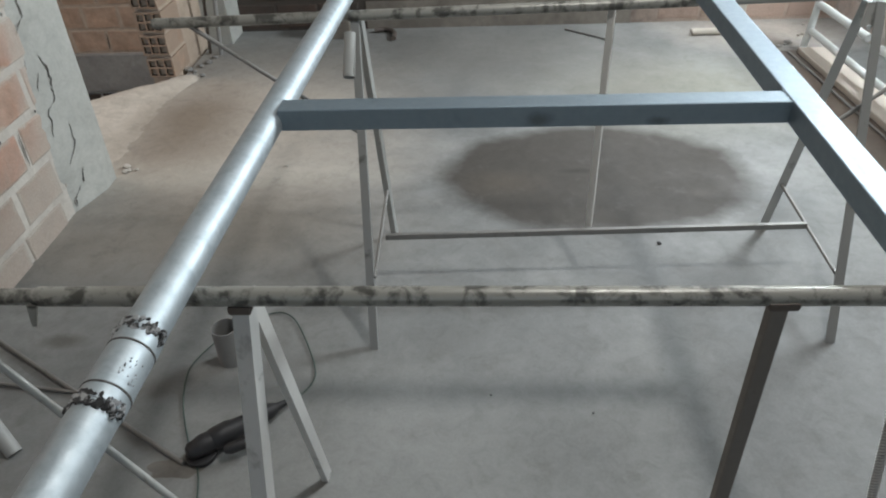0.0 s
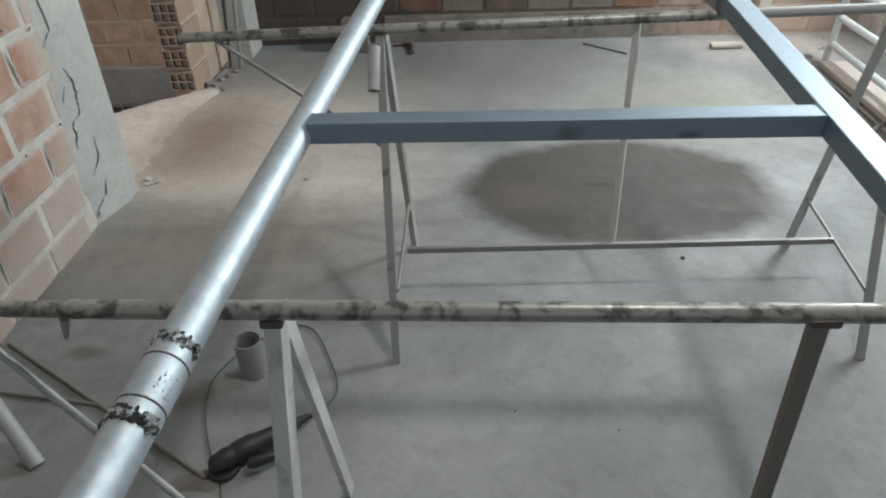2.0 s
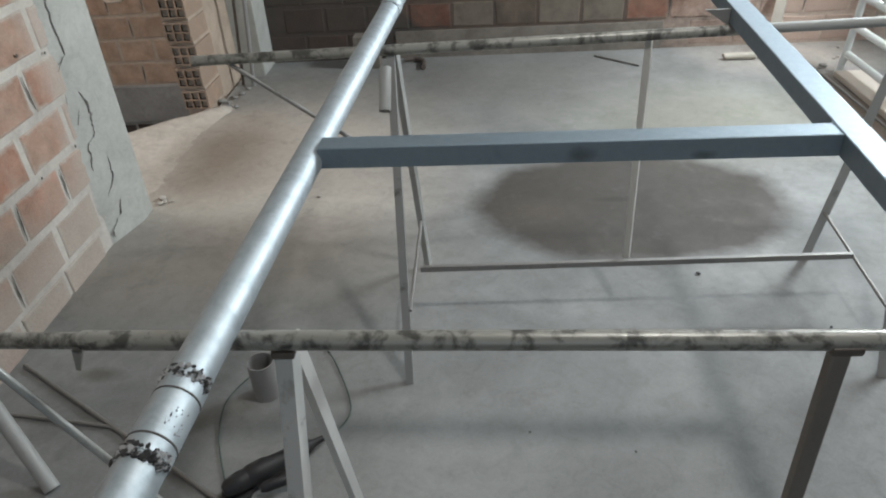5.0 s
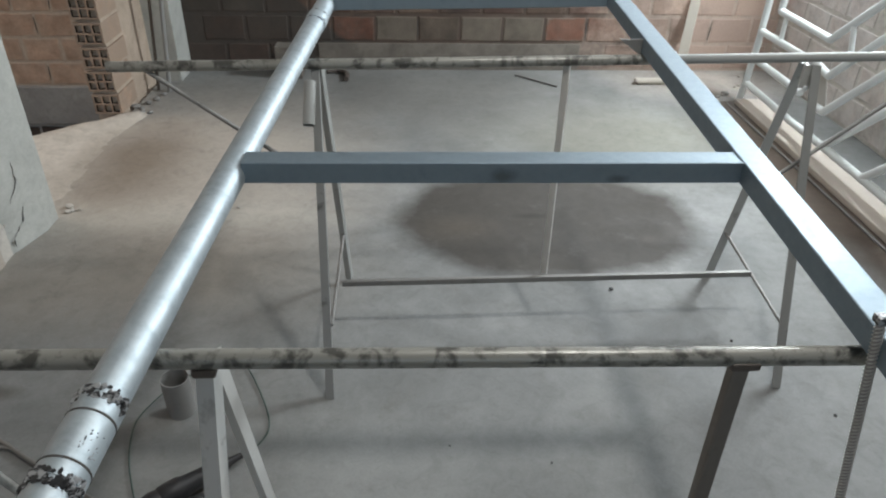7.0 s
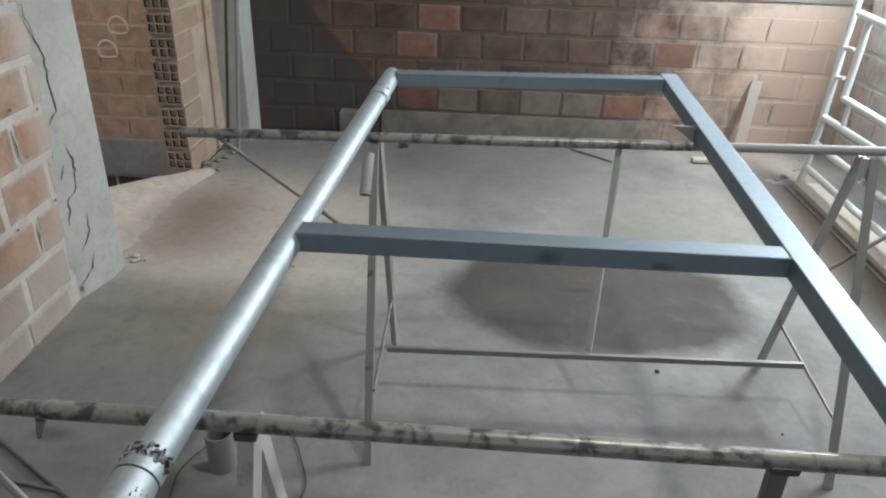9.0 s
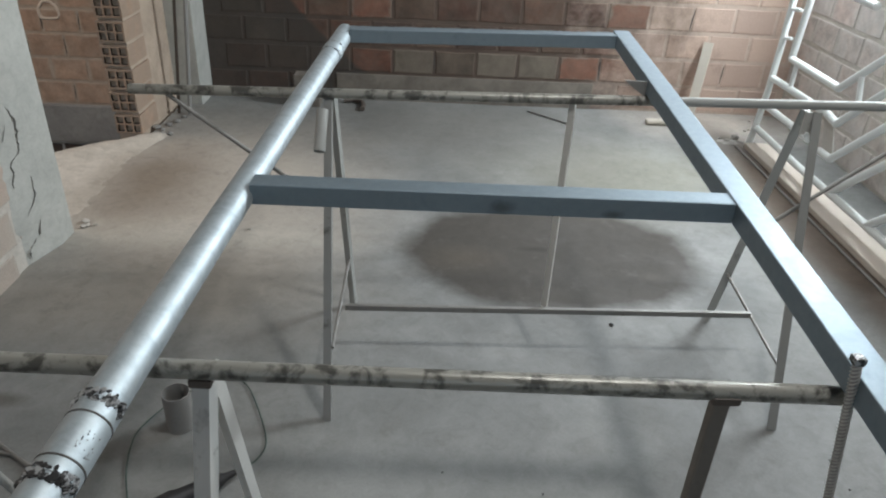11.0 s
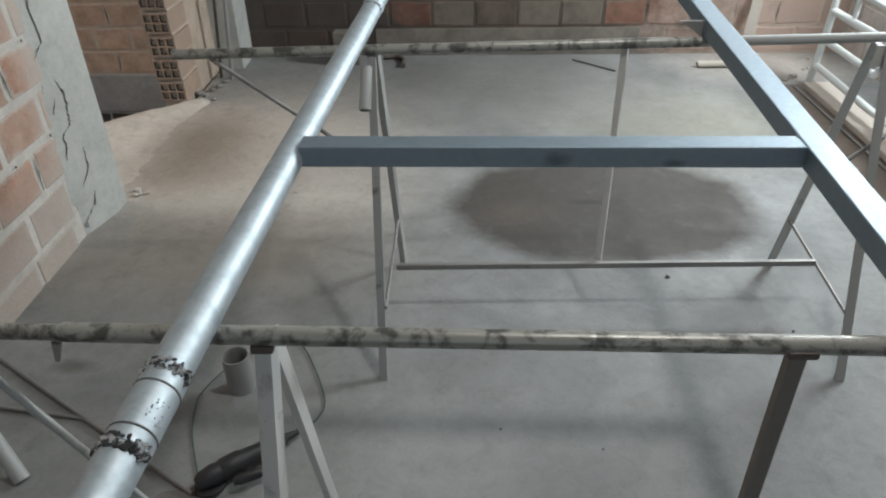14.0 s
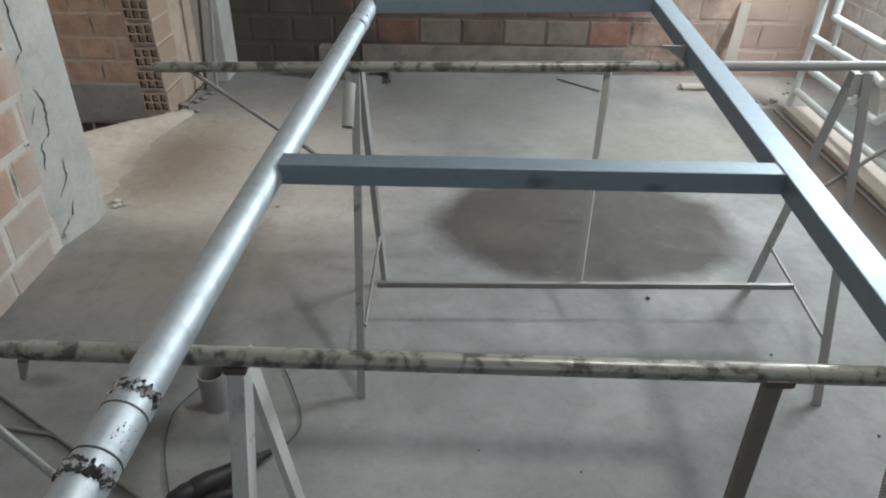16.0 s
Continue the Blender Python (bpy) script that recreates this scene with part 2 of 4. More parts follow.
def steel_material(name, base, fleck, metal, rough, amount=0.5, scale=26.0, edge=(0.60, 0.72), burns=()):
    def build(t, n, l, b):
        f = noise_tex(t, scale, 6, 0.65, distortion=0.3)
        c = mix(t, ramp(t, f, [(edge[0], grey(0)), (edge[1], grey(amount))]), base, fleck)
        for centre, size in burns:
            c = mix(t, math_node(t, "MULTIPLY", spot(t, centre, size, 0.6, 0.7, 45.0), 0.55), c, (0.06, 0.062, 0.065))
        l.new(c, b.inputs["Base Color"])
        g = ramp(t, noise_tex(t, 60, 5, 0.7), [(0.3, grey(max(rough - 0.09, 0.05))), (0.7, grey(rough + 0.12))])
        l.new(g, b.inputs["Roughness"])
        b.inputs["Metallic"].default_value = metal
        bump(t, b, noise_tex(t, 220, 3, 0.6), 0.10, 0.002)
    return material(name, build)


GALV = steel_material("bright_steel", (0.47, 0.53, 0.565), (0.33, 0.38, 0.415), 0.75, 0.56, 0.7, 34, (0.46, 0.66))
PRIMER = steel_material("blue_grey_mill_steel", (0.25, 0.31, 0.355), (0.18, 0.225, 0.26), 0.7, 0.52, 0.45, 14, burns=(((0.388, -0.235, 0.776), (0.020, 0.05, 0.012)), ((0.60, -0.235, 0.770), (0.016, 0.05, 0.007))))
WELD = steel_material("burnt_weld", (0.05, 0.05, 0.052), (0.42, 0.43, 0.44), 0.6, 0.42, 1.0, 60, (0.49, 0.55))
BLOTCHED = steel_material("paint_spattered_pipe", (0.31, 0.305, 0.275), (0.065, 0.063, 0.056), 0.2, 0.36, 0.9, 27, (0.485, 0.60))
DULL_PIPE = steel_material("dull_grey_pipe", (0.34, 0.35, 0.34), (0.24, 0.24, 0.23), 0.1, 0.58, 0.5, 18)
REBAR_CORE = steel_material("rebar_groove", (0.36, 0.35, 0.34), (0.08, 0.075, 0.07), 0.5, 0.5, 0.6, 70)
PALE_STEEL = steel_material("pale_steel", (0.48, 0.47, 0.44), (0.22, 0.20, 0.175), 0.1, 0.45, 0.6, 20)
ANGLE = steel_material("grey_painted_leg", (0.25, 0.255, 0.248), (0.06, 0.056, 0.05), 0.0, 0.38, 0.85, 13)
NEAR_LEG = steel_material("worn_grey_leg", (0.58, 0.585, 0.57), (0.13, 0.125, 0.11), 0.1, 0.36, 0.6, 18)
BARE_LEG = steel_material("worn_bare_leg", (0.40, 0.41, 0.395), (0.14, 0.135, 0.12), 0.25, 0.40, 0.6, 18)
LEG_BROWN = steel_material("worn_brown_leg", (0.185, 0.165, 0.145), (0.10, 0.088, 0.076), 0.1, 0.6, 0.6, 14)
BROWN_STEEL = steel_material("brown_primed_steel", (0.115, 0.095, 0.082), (0.06, 0.05, 0.045), 0.25, 0.55, 0.6, 14)
ROD = steel_material("dull_steel_rod", (0.25, 0.245, 0.235), (0.12, 0.105, 0.09), 0.4, 0.5, 0.6, 40)
REBAR = steel_material("rebar_steel", (0.62, 0.61, 0.59), (0.22, 0.20, 0.18), 0.5, 0.42, 0.6, 70)
WHITE_PAINT = steel_material("white_painted_tube", (0.74, 0.78, 0.78), (0.52, 0.56, 0.57), 0.0, 0.4, 0.5, 18)
BLACK = steel_material("black_plastic", (0.022, 0.022, 0.024), (0.06, 0.058, 0.055), 0.0, 0.5, 0.6, 40)
CABLE = steel_material("green_black_cable", (0.05, 0.085, 0.07), (0.03, 0.035, 0.03), 0.0, 0.5, 0.5, 8)
PVC = steel_material("dusty_pvc", (0.27, 0.268, 0.26), (0.19, 0.182, 0.17), 0.0, 0.75, 0.6, 30)
# near-black tone that paints the shade inside the brick holes
CAVITY_SHADE = steel_material("cavity_shade", (0.035, 0.024, 0.019), (0.022, 0.016, 0.013), 0.0, 0.95, 0.6, 20)
PALE_WOOD = steel_material("weathered_plank", (0.50, 0.46, 0.40), (0.40, 0.36, 0.31), 0.0, 0.8, 0.5, 12)
BOARD = steel_material("pale_timber_board", (0.56, 0.505, 0.445), (0.46, 0.405, 0.35), 0.0, 0.75, 0.5, 10)
CRACK = steel_material("crack_depth", (0.07, 0.065, 0.06), (0.12, 0.11, 0.10), 0.0, 0.95, 0.5, 50)
SAW_DUST = concrete_material("damp_sand_film", (0.165, 0.155, 0.14), (0.23, 0.215, 0.195), (0.13, 0.12, 0.105), 0.9, big=9.0)


# ---- mesh helpers ----


def finish(name, bm, mat, parent=None, label="", smooth=False):
    me = bpy.data.meshes.new(name)
    bm.normal_update()
    bm.to_mesh(me)
    bm.free()
    me.materials.append(mat)
    if smooth:
        me.shade_smooth()
        me.set_sharp_from_angle(angle=radians(40))
    ob = new(name, me)
    if parent is not None:
        ob.parent = parent
    return tagged(ob, label)


def part(name, bm, mat, parent, label="", smooth=False):
    return finish(name, bm, mat, parent, label, smooth)


def thing(name, label, category, group="", at=(0, 0, 0)):
    e = new(name)
    e.empty_display_size = 0.05
    e.location = at
    return tagged(e, label, category, group)


def add_box(bm, x0, x1, y0, y1, z0, z1, bevel=0.0):
    r = bmesh.ops.create_cube(bm, size=1.0, matrix=Matrix.Translation(((x0 + x1) / 2, (y0 + y1) / 2, (z0 + z1) / 2)) @ Matrix.Diagonal((x1 - x0, y1 - y0, z1 - z0, 1)))
    if bevel:
        edges = list({e for v in r["verts"] for e in v.link_edges})
        bmesh.ops.bevel(bm, geom=edges, offset=bevel, segments=2, affect="EDGES", profile=0.6)
    return bm


def box(x0, x1, y0, y1, z0, z1, bevel=0.0):
    return add_box(bmesh.new(), x0, x1, y0, y1, z0, z1, bevel)


def along(a, b, up=(0, 0, 1)):
    """The pose whose z runs from a to b, and the length."""
    a, b = Vector(a), Vector(b)
    d = b - a
    z = d.normalized()
    u = Vector(up)
    if abs(z.dot(u)) > 0.98:
        u = Vector((0, 1, 0))
    x = u.cross(z).normalized()
    y = z.cross(x)
    m = Matrix((x, y, z)).transposed().to_4x4()
    m.translation = a
    return m, d.length


def add_profile(bm, a, b, ring, up=(0, 0, 1), caps=True, steps=1, shape=None):
    """Sweeps a closed ring of (x, y) from a to b. shape(k, s): a change of the ring at the share s of the length."""
    m, length = along(a, b, up)
    rows = []
    for i in range(steps + 1):
        s = i / steps
        rows.append([bm.verts.new(m @ Vector((*(shape(x, y, s) if shape else (x, y)), s * length))) for x, y in ring])
    n = len(ring)
    for p, q in zip(rows, rows[1:]):
        for k in range(n):
            bm.faces.new((p[k], p[(k + 1) % n], q[(k + 1) % n], q[k]))
    if caps:
        bm.faces.new(rows[0][::-1])
        bm.faces.new(rows[-1])
    return bm


def circle(r, n=20):
    return [(r * math.cos(2 * math.pi * k / n), r * math.sin(2 * math.pi * k / n)) for k in range(n)]


def rounded(w, h, r=0.004, n=3):
    """A rounded rectangle of width w (x) and height h (y)."""
    out = []
    for cx, cy, a0 in ((w / 2 - r, h / 2 - r, 0), (-w / 2 + r, h / 2 - r, 90), (-w / 2 + r, -h / 2 + r, 180), (w / 2 - r, -h / 2 + r, 270)):
        for k in range(n + 1):
            a = radians(a0 + 90 * k / n)
            out.append((cx + r * math.cos(a), cy + r * math.sin(a)))
    return out


def angle_iron(w, t, deep):
    return [(0, 0), (w, 0), (w, t), (t, t), (t, deep), (0, deep)]


def rod(a, b, r, n=14, steps=1):
    return add_profile(bmesh.new(), a, b, circle(r, n), steps=steps)


def tube(a, b, w, h, r=0.004):
    return add_profile(bmesh.new(), a, b, rounded(w, h, r))


def hollow(a, b, r, wall=0.003, n=24):
    """An open tube with a wall."""
    bm = bmesh.new()
    m, length = along(a, b)
    rows = [[bm.verts.new(m @ Vector((x, y, z))) for x, y in circle(q, n)] for q, z in ((r, 0), (r, length), (r - wall, length), (r - wall, 0))]
    for i in range(4):
        p, q = rows[i], rows[(i + 1) % 4]
        for k in range(n):
            bm.faces.new((p[k], p[(k + 1) % n], q[(k + 1) % n], q[k]))
    return bm


def wire(name, points, r, mat, parent=None, label=""):
    """A bent round bar or cable through the points, as a mesh swept along them."""
    bm = bmesh.new()
    pts = [Vector(p) for p in points]
    rows = []
    for i, p in enumerate(pts):
        d = (pts[min(i + 1, len(pts) - 1)] - pts[max(i - 1, 0)]).normalized()
        u = Vector((0, 0, 1)) if abs(d.z) < 0.9 else Vector((1, 0, 0))
        x = u.cross(d).normalized()
        y = d.cross(x)
        rows.append([bm.verts.new(p + x * cx + y * cy) for cx, cy in circle(r, 10)])
    for p, q in zip(rows, rows[1:]):
        for k in range(10):
            bm.faces.new((p[k], p[(k + 1) % 10], q[(k + 1) % 10], q[k]))
    bm.faces.new(rows[0][::-1])
    bm.faces.new(rows[-1])
    return finish(name, bm, mat, parent, label, True)


def smooth_path(points, n=8):
    """A smooth line through the points."""
    p = [Vector(q) for q in points]
    p = [p[0] * 2 - p[1], *p, p[-1] * 2 - p[-2]]
    out = []
    for i in range(1, len(p) - 2):
        for k in range(n):
            s = k / n
            a, b, c, d = p[i - 1 : i + 3]
            out.append(0.5 * (2 * b + (c - a) * s + (2 * a - 5 * b + 4 * c - d) * s**2 + (3 * b - a - 3 * c + d) * s**3))
    return [*out, p[-2]]


# ---- large structure ----
BACK, LEFT, RIGHT, FRONT, TOP = 2.785, -1.165, 2.42, -4.0, 2.72


def floor_height(x, y):
    return 0.004 * noise.noise((x * 0.8, y * 0.8, 0)) - 0.004


def sheet(x0, x1, y0, y1, step, height):
    bm = bmesh.new()
    nx, ny = max(2, round((x1 - x0) / step)), max(2, round((y1 - y0) / step))
    g = [[bm.verts.new((x0 + (x1 - x0) * i / nx, y0 + (y1 - y0) * j / ny, 0)) for i in range(nx + 1)] for j in range(ny + 1)]
    for row in g:
        for v in row:
            v.co.z = height(v.co.x, v.co.y)
    for p, q in zip(g, g[1:]):
        for k in range(nx):
            bm.faces.new((p[k], p[k + 1], q[k + 1], q[k]))
    return bm


fl = box(-1.20, RIGHT + 0.15, FRONT - 0.15, BACK + 0.15, -0.16, -0.001)
tagged(finish("floor", fl, FLOOR), "grey trowelled concrete floor with stains, dust and painted-in shade", "floor", kind="structure")
tagged(finish("ground", box(-6.0, -1.20, -0.5, 4.6, -1.25, -1.05), DARK_CONCRETE), "dark lower ground beside the raised floor", "ground", kind="structure")

# back wall with an unseen window opening added on its right
SILL, WIN_L, WIN_TOP = 0.905, 1.36, 2.15
bw = bmesh.new()
for x0, x1, z0, z1 in ((-1.4, RIGHT + 0.15, -0.1, SILL - 0.03), (-1.4, WIN_L, SILL - 0.03, TOP), (WIN_L, RIGHT + 0.15, WIN_TOP, TOP)):
    add_box(bw, x0, x1, BACK, BACK + 0.14, z0, z1)
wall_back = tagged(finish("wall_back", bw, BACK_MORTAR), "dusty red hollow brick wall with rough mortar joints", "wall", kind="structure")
tagged(finish("window_sill", box(WIN_L - 0.5, RIGHT, BACK - 0.012, BACK + 0.15, SILL - 0.03, SILL, 0.004), DARK_CONCRETE), "dark concrete ledge under the added window opening", "sill", kind="structure")
part("mortar_band", box(-0.32, 1.24, BACK - 0.006, BACK + 0.01, -0.01, 0.158, 0.003), BAND, wall_back, "rough grey mortar smeared over the lowest course")
wall_left = tagged(finish("wall_left", box(LEFT - 0.15, LEFT, FRONT, 0.99, -0.05, TOP), PALE_MORTAR), "orange hollow brick wall with thick pale mortar joints", "wall", kind="structure")
rw = bmesh.new()
for y0, y1, z0, z1 in ((FRONT, BACK, -0.05, 1.42), (FRONT, 1.2, 1.42, TOP), (2.45, BACK, 1.42, TOP), (1.2, 2.45, 2.4, TOP)):
    add_box(rw, RIGHT, RIGHT + 0.15, y0, y1, z0, z1)
wall_right = tagged(finish("wall_right", rw, PALE_MORTAR), "hazy pale brick wall behind the railing", "wall", kind="structure")
# unseen wall that closes the room; its opening is added for the rear fill
fw = bmesh.new()
for x0, x1, z0, z1 in ((-1.4, -0.95, -0.05, TOP), (1.75, RIGHT, -0.05, TOP), (-0.95, 1.75, -0.05, 0.8), (-0.95, 1.75, 2.4, TOP)):
    add_box(fw, x0, x1, FRONT - 0.15, FRONT, z0, z1)
tagged(finish("wall_front", fw, MORTAR), "unseen plain brick wall added behind the viewpoint, with a wide opening", "wall", kind="structure")
# out-of-view ceiling, added to keep the open sky's light out
cl = bmesh.new()
for x0, x1, y0, y1 in ((-2.1, 0.80, FRONT - 0.15, BACK + 0.15), (1.14, RIGHT + 0.15, FRONT - 0.15, BACK + 0.15), (0.80, 1.14, FRONT - 0.15, -0.52), (0.80, 1.14, -0.18, BACK + 0.15), (-6.1, -3.9, -0.5, 4.6), (-3.9, -2.1, -0.5, 1.0), (-3.9, -2.1, 2.8, 4.6), (-2.1, -1.36, BACK + 0.15, 4.6)):
    add_box(cl, x0, x1, y0, y1, TOP, TOP + 0.14)
tagged(finish("ceiling", cl, CEILING_MAT), "unseen bare concrete ceiling slab, added with two roof openings", "ceiling", kind="structure")

# rendered end of the left wall, with a ragged edge and cracks
COL_Y0, COL_Y1, COL_X = 0.755, 0.997, -1.117


def ragged_edge(z):
    rise = min(1.0, max(0.0, (z - 0.30) / 0.35))
    return COL_Y0 - 0.015 + 0.055 * rise * rise * (3 - 2 * rise) + 0.015 * noise.noise((z * 3.1, 1.7, 0)) + 0.03 * noise.noise((z * 9, 4.0, 0)) + 0.014 * noise.noise((z * 40, 2.0, 0))


cb = bmesh.new()
zs = [TOP * k / 120 for k in range(121)]
rows = []
for z in zs:
    y0 = ragged_edge(z)
    rows.append([cb.verts.new(v) for v in ((LEFT + 0.0005, y0 - 0.012, z), (LEFT + 0.009, y0 + 0.012, z), (COL_X, y0 + 0.15, z), (COL_X, COL_Y1 - 0.008, z), (COL_X - 0.008, COL_Y1, z), (-1.33, COL_Y1, z), (-1.33, y0, z))])
for p, q in zip(rows, rows[1:]):
    for k in range(6):
        cb.faces.new((p[k], p[k + 1], q[k + 1], q[k]))
tagged(finish("pillar", cb, PLASTER, smooth=True), "grey cement-rendered pillar with a cracked edge on the brick wall", "pillar", kind="structure")

# the wall stub with exposed brick ends, and the concrete column in the corner
STUB_Y, STUB_X0, STUB_X1 = 2.005, -1.347, -1.217
stub = tagged(finish("wall_stub", box(STUB_X0 + 0.006, STUB_X1 - 0.006, STUB_Y + 0.012, 2.56, -1.06, TOP), WARM_MORTAR), "brick wall stub with open brick ends and a rendered side", "wall", kind="structure")
tagged(finish("column", box(-1.36, -1.075, 2.56, BACK, -1.06, TOP, 0.006), PLASTER), "smooth grey concrete column in the corner", "column", kind="structure")
wall_far = tagged(finish("wall_far", box(-6.0, -1.36, 3.5, 3.64, -0.36, TOP), WARM_MORTAR), "pale orange brick wall on a concrete beam", "wall", kind="structure")
tagged(finish("ground_beam", box(-6.0, -1.36, 3.47, 3.62, -0.64, -0.355, 0.012), DARK_CONCRETE), "grey concrete ground beam under the brick wall", "beam", kind="structure")
wall_base = tagged(finish("wall_base", box(-6.0, -1.36, 3.5, 3.64, -1.1, -0.64), MORTAR), "dark brick footing under the concrete beam", "wall", kind="structure")
# out-of-view wall, added to close off the lower area
tagged(finish("wall_side", box(-6.1, -6.0, -0.5, 4.6, -1.1, TOP), MORTAR), "unseen plain wall added to close the lower area", "wall", kind="structure")

# ---- sand, dust and marks on the floor ----


def mound(x, y):
    """Sand spilled over the floor's broken edge: flat on the floor, then sliding down into the lower area."""
    d = ((x + 1.22) * -0.27 + (y - 2.0) * 0.30) / 0.404 + 0.02 * noise.noise((x * 7, y * 7, 5))
    z = 0.022 * math.exp(-((d + 0.03) / 0.09) ** 2) + 0.010 * math.exp(-((x + 1.45) / 0.2) ** 2)
    if d > 0:
        z -= 0.85 * d
    z -= 0.02 * max(0.0, (x + 1.16) / 0.05)
    return max(z, -1.06) - 0.002 + 0.003 * noise.noise((x * 25, y * 25, 1))


sm = sheet(-2.6, -1.08, 0.9, 2.9, 0.025, mound)
tagged(finish("sand_heap", sm, SAND, smooth=True), "low heap of dry pale sand spilled at the floor edge", "sand", kind="stuff")


def flat_ring(cx, cy, rx, ry, z, seed, n=40):
    """A thin low crust with a ragged outline."""
    bm = bmesh.new()
    mid = bm.verts.new((cx, cy, z + 0.006))
    ring = []
    for k in range(n):
        a = 2 * math.pi * k / n
        q = 1 + 0.5 * noise.noise((math.cos(a) * 1.8, math.sin(a) * 1.8, seed))
        ring.append(bm.verts.new((cx + rx * q * math.cos(a), cy + ry * q * math.sin(a), -0.002)))
    for k in range(n):
        bm.faces.new((mid, ring[k], ring[(k + 1) % n]))
    return bm


# ---- the welded frame on the trestles ----


def frame_top(y):
    return 0.818 + 0.061 * y


door_frame = thing("metal_gate", "unfinished welded steel gate of pipe and tube on trestles", "gate", at=(0.35, -0.2, 0.78))


def local(ob):
    """Parts are built in world places: take the thing's own place off."""
    return Matrix.Translation(-ob.location)


def fpart(name, bm, mat, label="", smooth=True, parent=None, owner=door_frame):
    bmesh.ops.transform(bm, matrix=local(owner), verts=bm.verts)
    return part(name, bm, mat, parent or owner, label, smooth)


def pipe_x(y):
    return -0.088 + 0.073 * y


PR = 0.0275
pipe_a, pipe_b = (pipe_x(0.84), 0.84, frame_top(0.84) - PR), (pipe_x(-1.2), -1.2, frame_top(-1.2) - PR)


def on_pipe(y):
    return Vector((pipe_x(y), y, frame_top(y) - PR))


pipe = fpart("pipe", hollow(pipe_a, pipe_b, PR, 0.003, 48), GALV, "bright round steel pipe")
sleeve = fpart("sleeve", hollow(on_pipe(-0.768), on_pipe(-0.878), PR + 0.0012, 0.004, 40), GALV, "bright pipe sleeve welded over the joint")
far_sleeve = fpart("far_sleeve", hollow(on_pipe(0.66), on_pipe(0.60), PR + 0.002, 0.004, 28), GALV, "short bright sleeve")


def weld_bead(y, seed, amount=1.0, a0=-60, a1=130, r=PR, count=60, wide=0.007):
    """A rough bead of overlapping blobs round the pipe."""
    rnd = random.Random(seed)
    bm = bmesh.new()
    m, _ = along(on_pipe(y), on_pipe(y - 0.1))
    for k in range(count):
        a = radians(rnd.uniform(a0, a1))
        s = rnd.uniform(0.0020, 0.0044) * amount
        p = m @ Vector((r * math.sin(a), r * math.cos(a), rnd.uniform(-wide, wide)))
        bmesh.ops.create_icosphere(bm, subdivisions=1, radius=s, matrix=Matrix.Translation(p) @ Matrix.Diagonal((rnd.uniform(0.8, 2.0), rnd.uniform(0.8, 2.0), 0.55, 1)))
    return bm


for y, seed in ((-0.766, 3), (-0.880, 8)):
    tagged(fpart("weld", weld_bead(y, seed, 1.0, -75, 95, PR + 0.0004, 80, 0.0095), WELD, "burnt black weld bead", parent=sleeve), kind="stuff")
for y, seed in ((0.605, 5), (0.655, 6)):
    tagged(fpart("weld", weld_bead(y, seed, 0.6, -80, 110, PR + 0.001), WELD, "thin dark weld bead", parent=far_sleeve), kind="stuff")
tagged(fpart("weld_spatter", weld_bead(-0.832, 21, 0.30, 30, 80, PR + 0.0012, 22, 0.016), WELD, "small dark weld spatter", parent=sleeve), kind="stuff")
for y in (-0.792, -0.856):
    fpart("joint_ring", hollow(on_pipe(y), on_pipe(y - 0.0025), PR + 0.0018, 0.003, 40), CRACK, "thin dark joint line", parent=sleeve)

# side tube, cross beams
TW, TH = 0.052, 0.042


def side_x(y):
    return 0.854 + 0.004 * y


side_a, side_b = Vector((side_x(0.90), 0.90, frame_top(0.90) - TH / 2)), Vector((side_x(-1.2), -1.2, frame_top(-1.2) - TH / 2))
fpart("side_tube", tube(side_a, side_b, TW, TH, 0.0025), PRIMER, "blue-grey rectangular steel tube", False)


def beam(y0, y1, h, w, name, label):
    a = on_pipe(y0) + Vector((PR - 0.006, 0, 0))
    a.z = frame_top(y0) - h / 2 - 0.002
    b = Vector((side_x(y1) - TW / 2, y1, frame_top(y1) - h / 2 - 0.002))
    return fpart(name, tube(a, b, w, h, 0.0025), PRIMER, label, False)


beam(-0.207, -0.212, 0.041, 0.050, "cross_beam", "blue-grey square cross tube")
beam(0.805, 0.862, 0.041, 0.048, "end_beam", "blue-grey square end tube")
crust = random.Random(31)
seam = bmesh.new()
for k in range(70):
    share = crust.random()
    y = 0.805 + 0.057 * share + 0.0225
    bmesh.ops.create_icosphere(seam, subdivisions=1, radius=crust.uniform(0.0012, 0.0028), matrix=Matrix.Translation((-0.005 + 0.83 * share, y, frame_top(y) - 0.0025)) @ Matrix.Diagonal((crust.uniform(1.5, 5.0), 1, 0.7, 1)))
tagged(fpart("weld_crust", seam, ROD, "thin rusty crust along the end tube's far edge"), kind="stuff")
for x0, y0 in ((side_x(-0.21) - TW / 2, -0.21), (side_x(0.85) - TW / 2, 0.862)):
    bead = bmesh.new()
    for k in range(26):
        p = (x0 - crust.uniform(-0.001, 0.002), y0 + crust.uniform(-0.025, 0.025), frame_top(y0) - 0.001 - crust.uniform(0.0, 0.003))
        bmesh.ops.create_icosphere(bead, subdivisions=1, radius=crust.uniform(0.0014, 0.0026), matrix=Matrix.Translation(p))
    tagged(fpart("weld", bead, PRIMER, "ground-down weld at the tube joint"), kind="stuff")
lug = bmesh.new()
lug_rows = [[lug.verts.new((x, y, z)) for x, z in ((0.768, 0.838), (0.834, 0.838), (0.834, 0.792))] for y in (0.440, 0.446)]
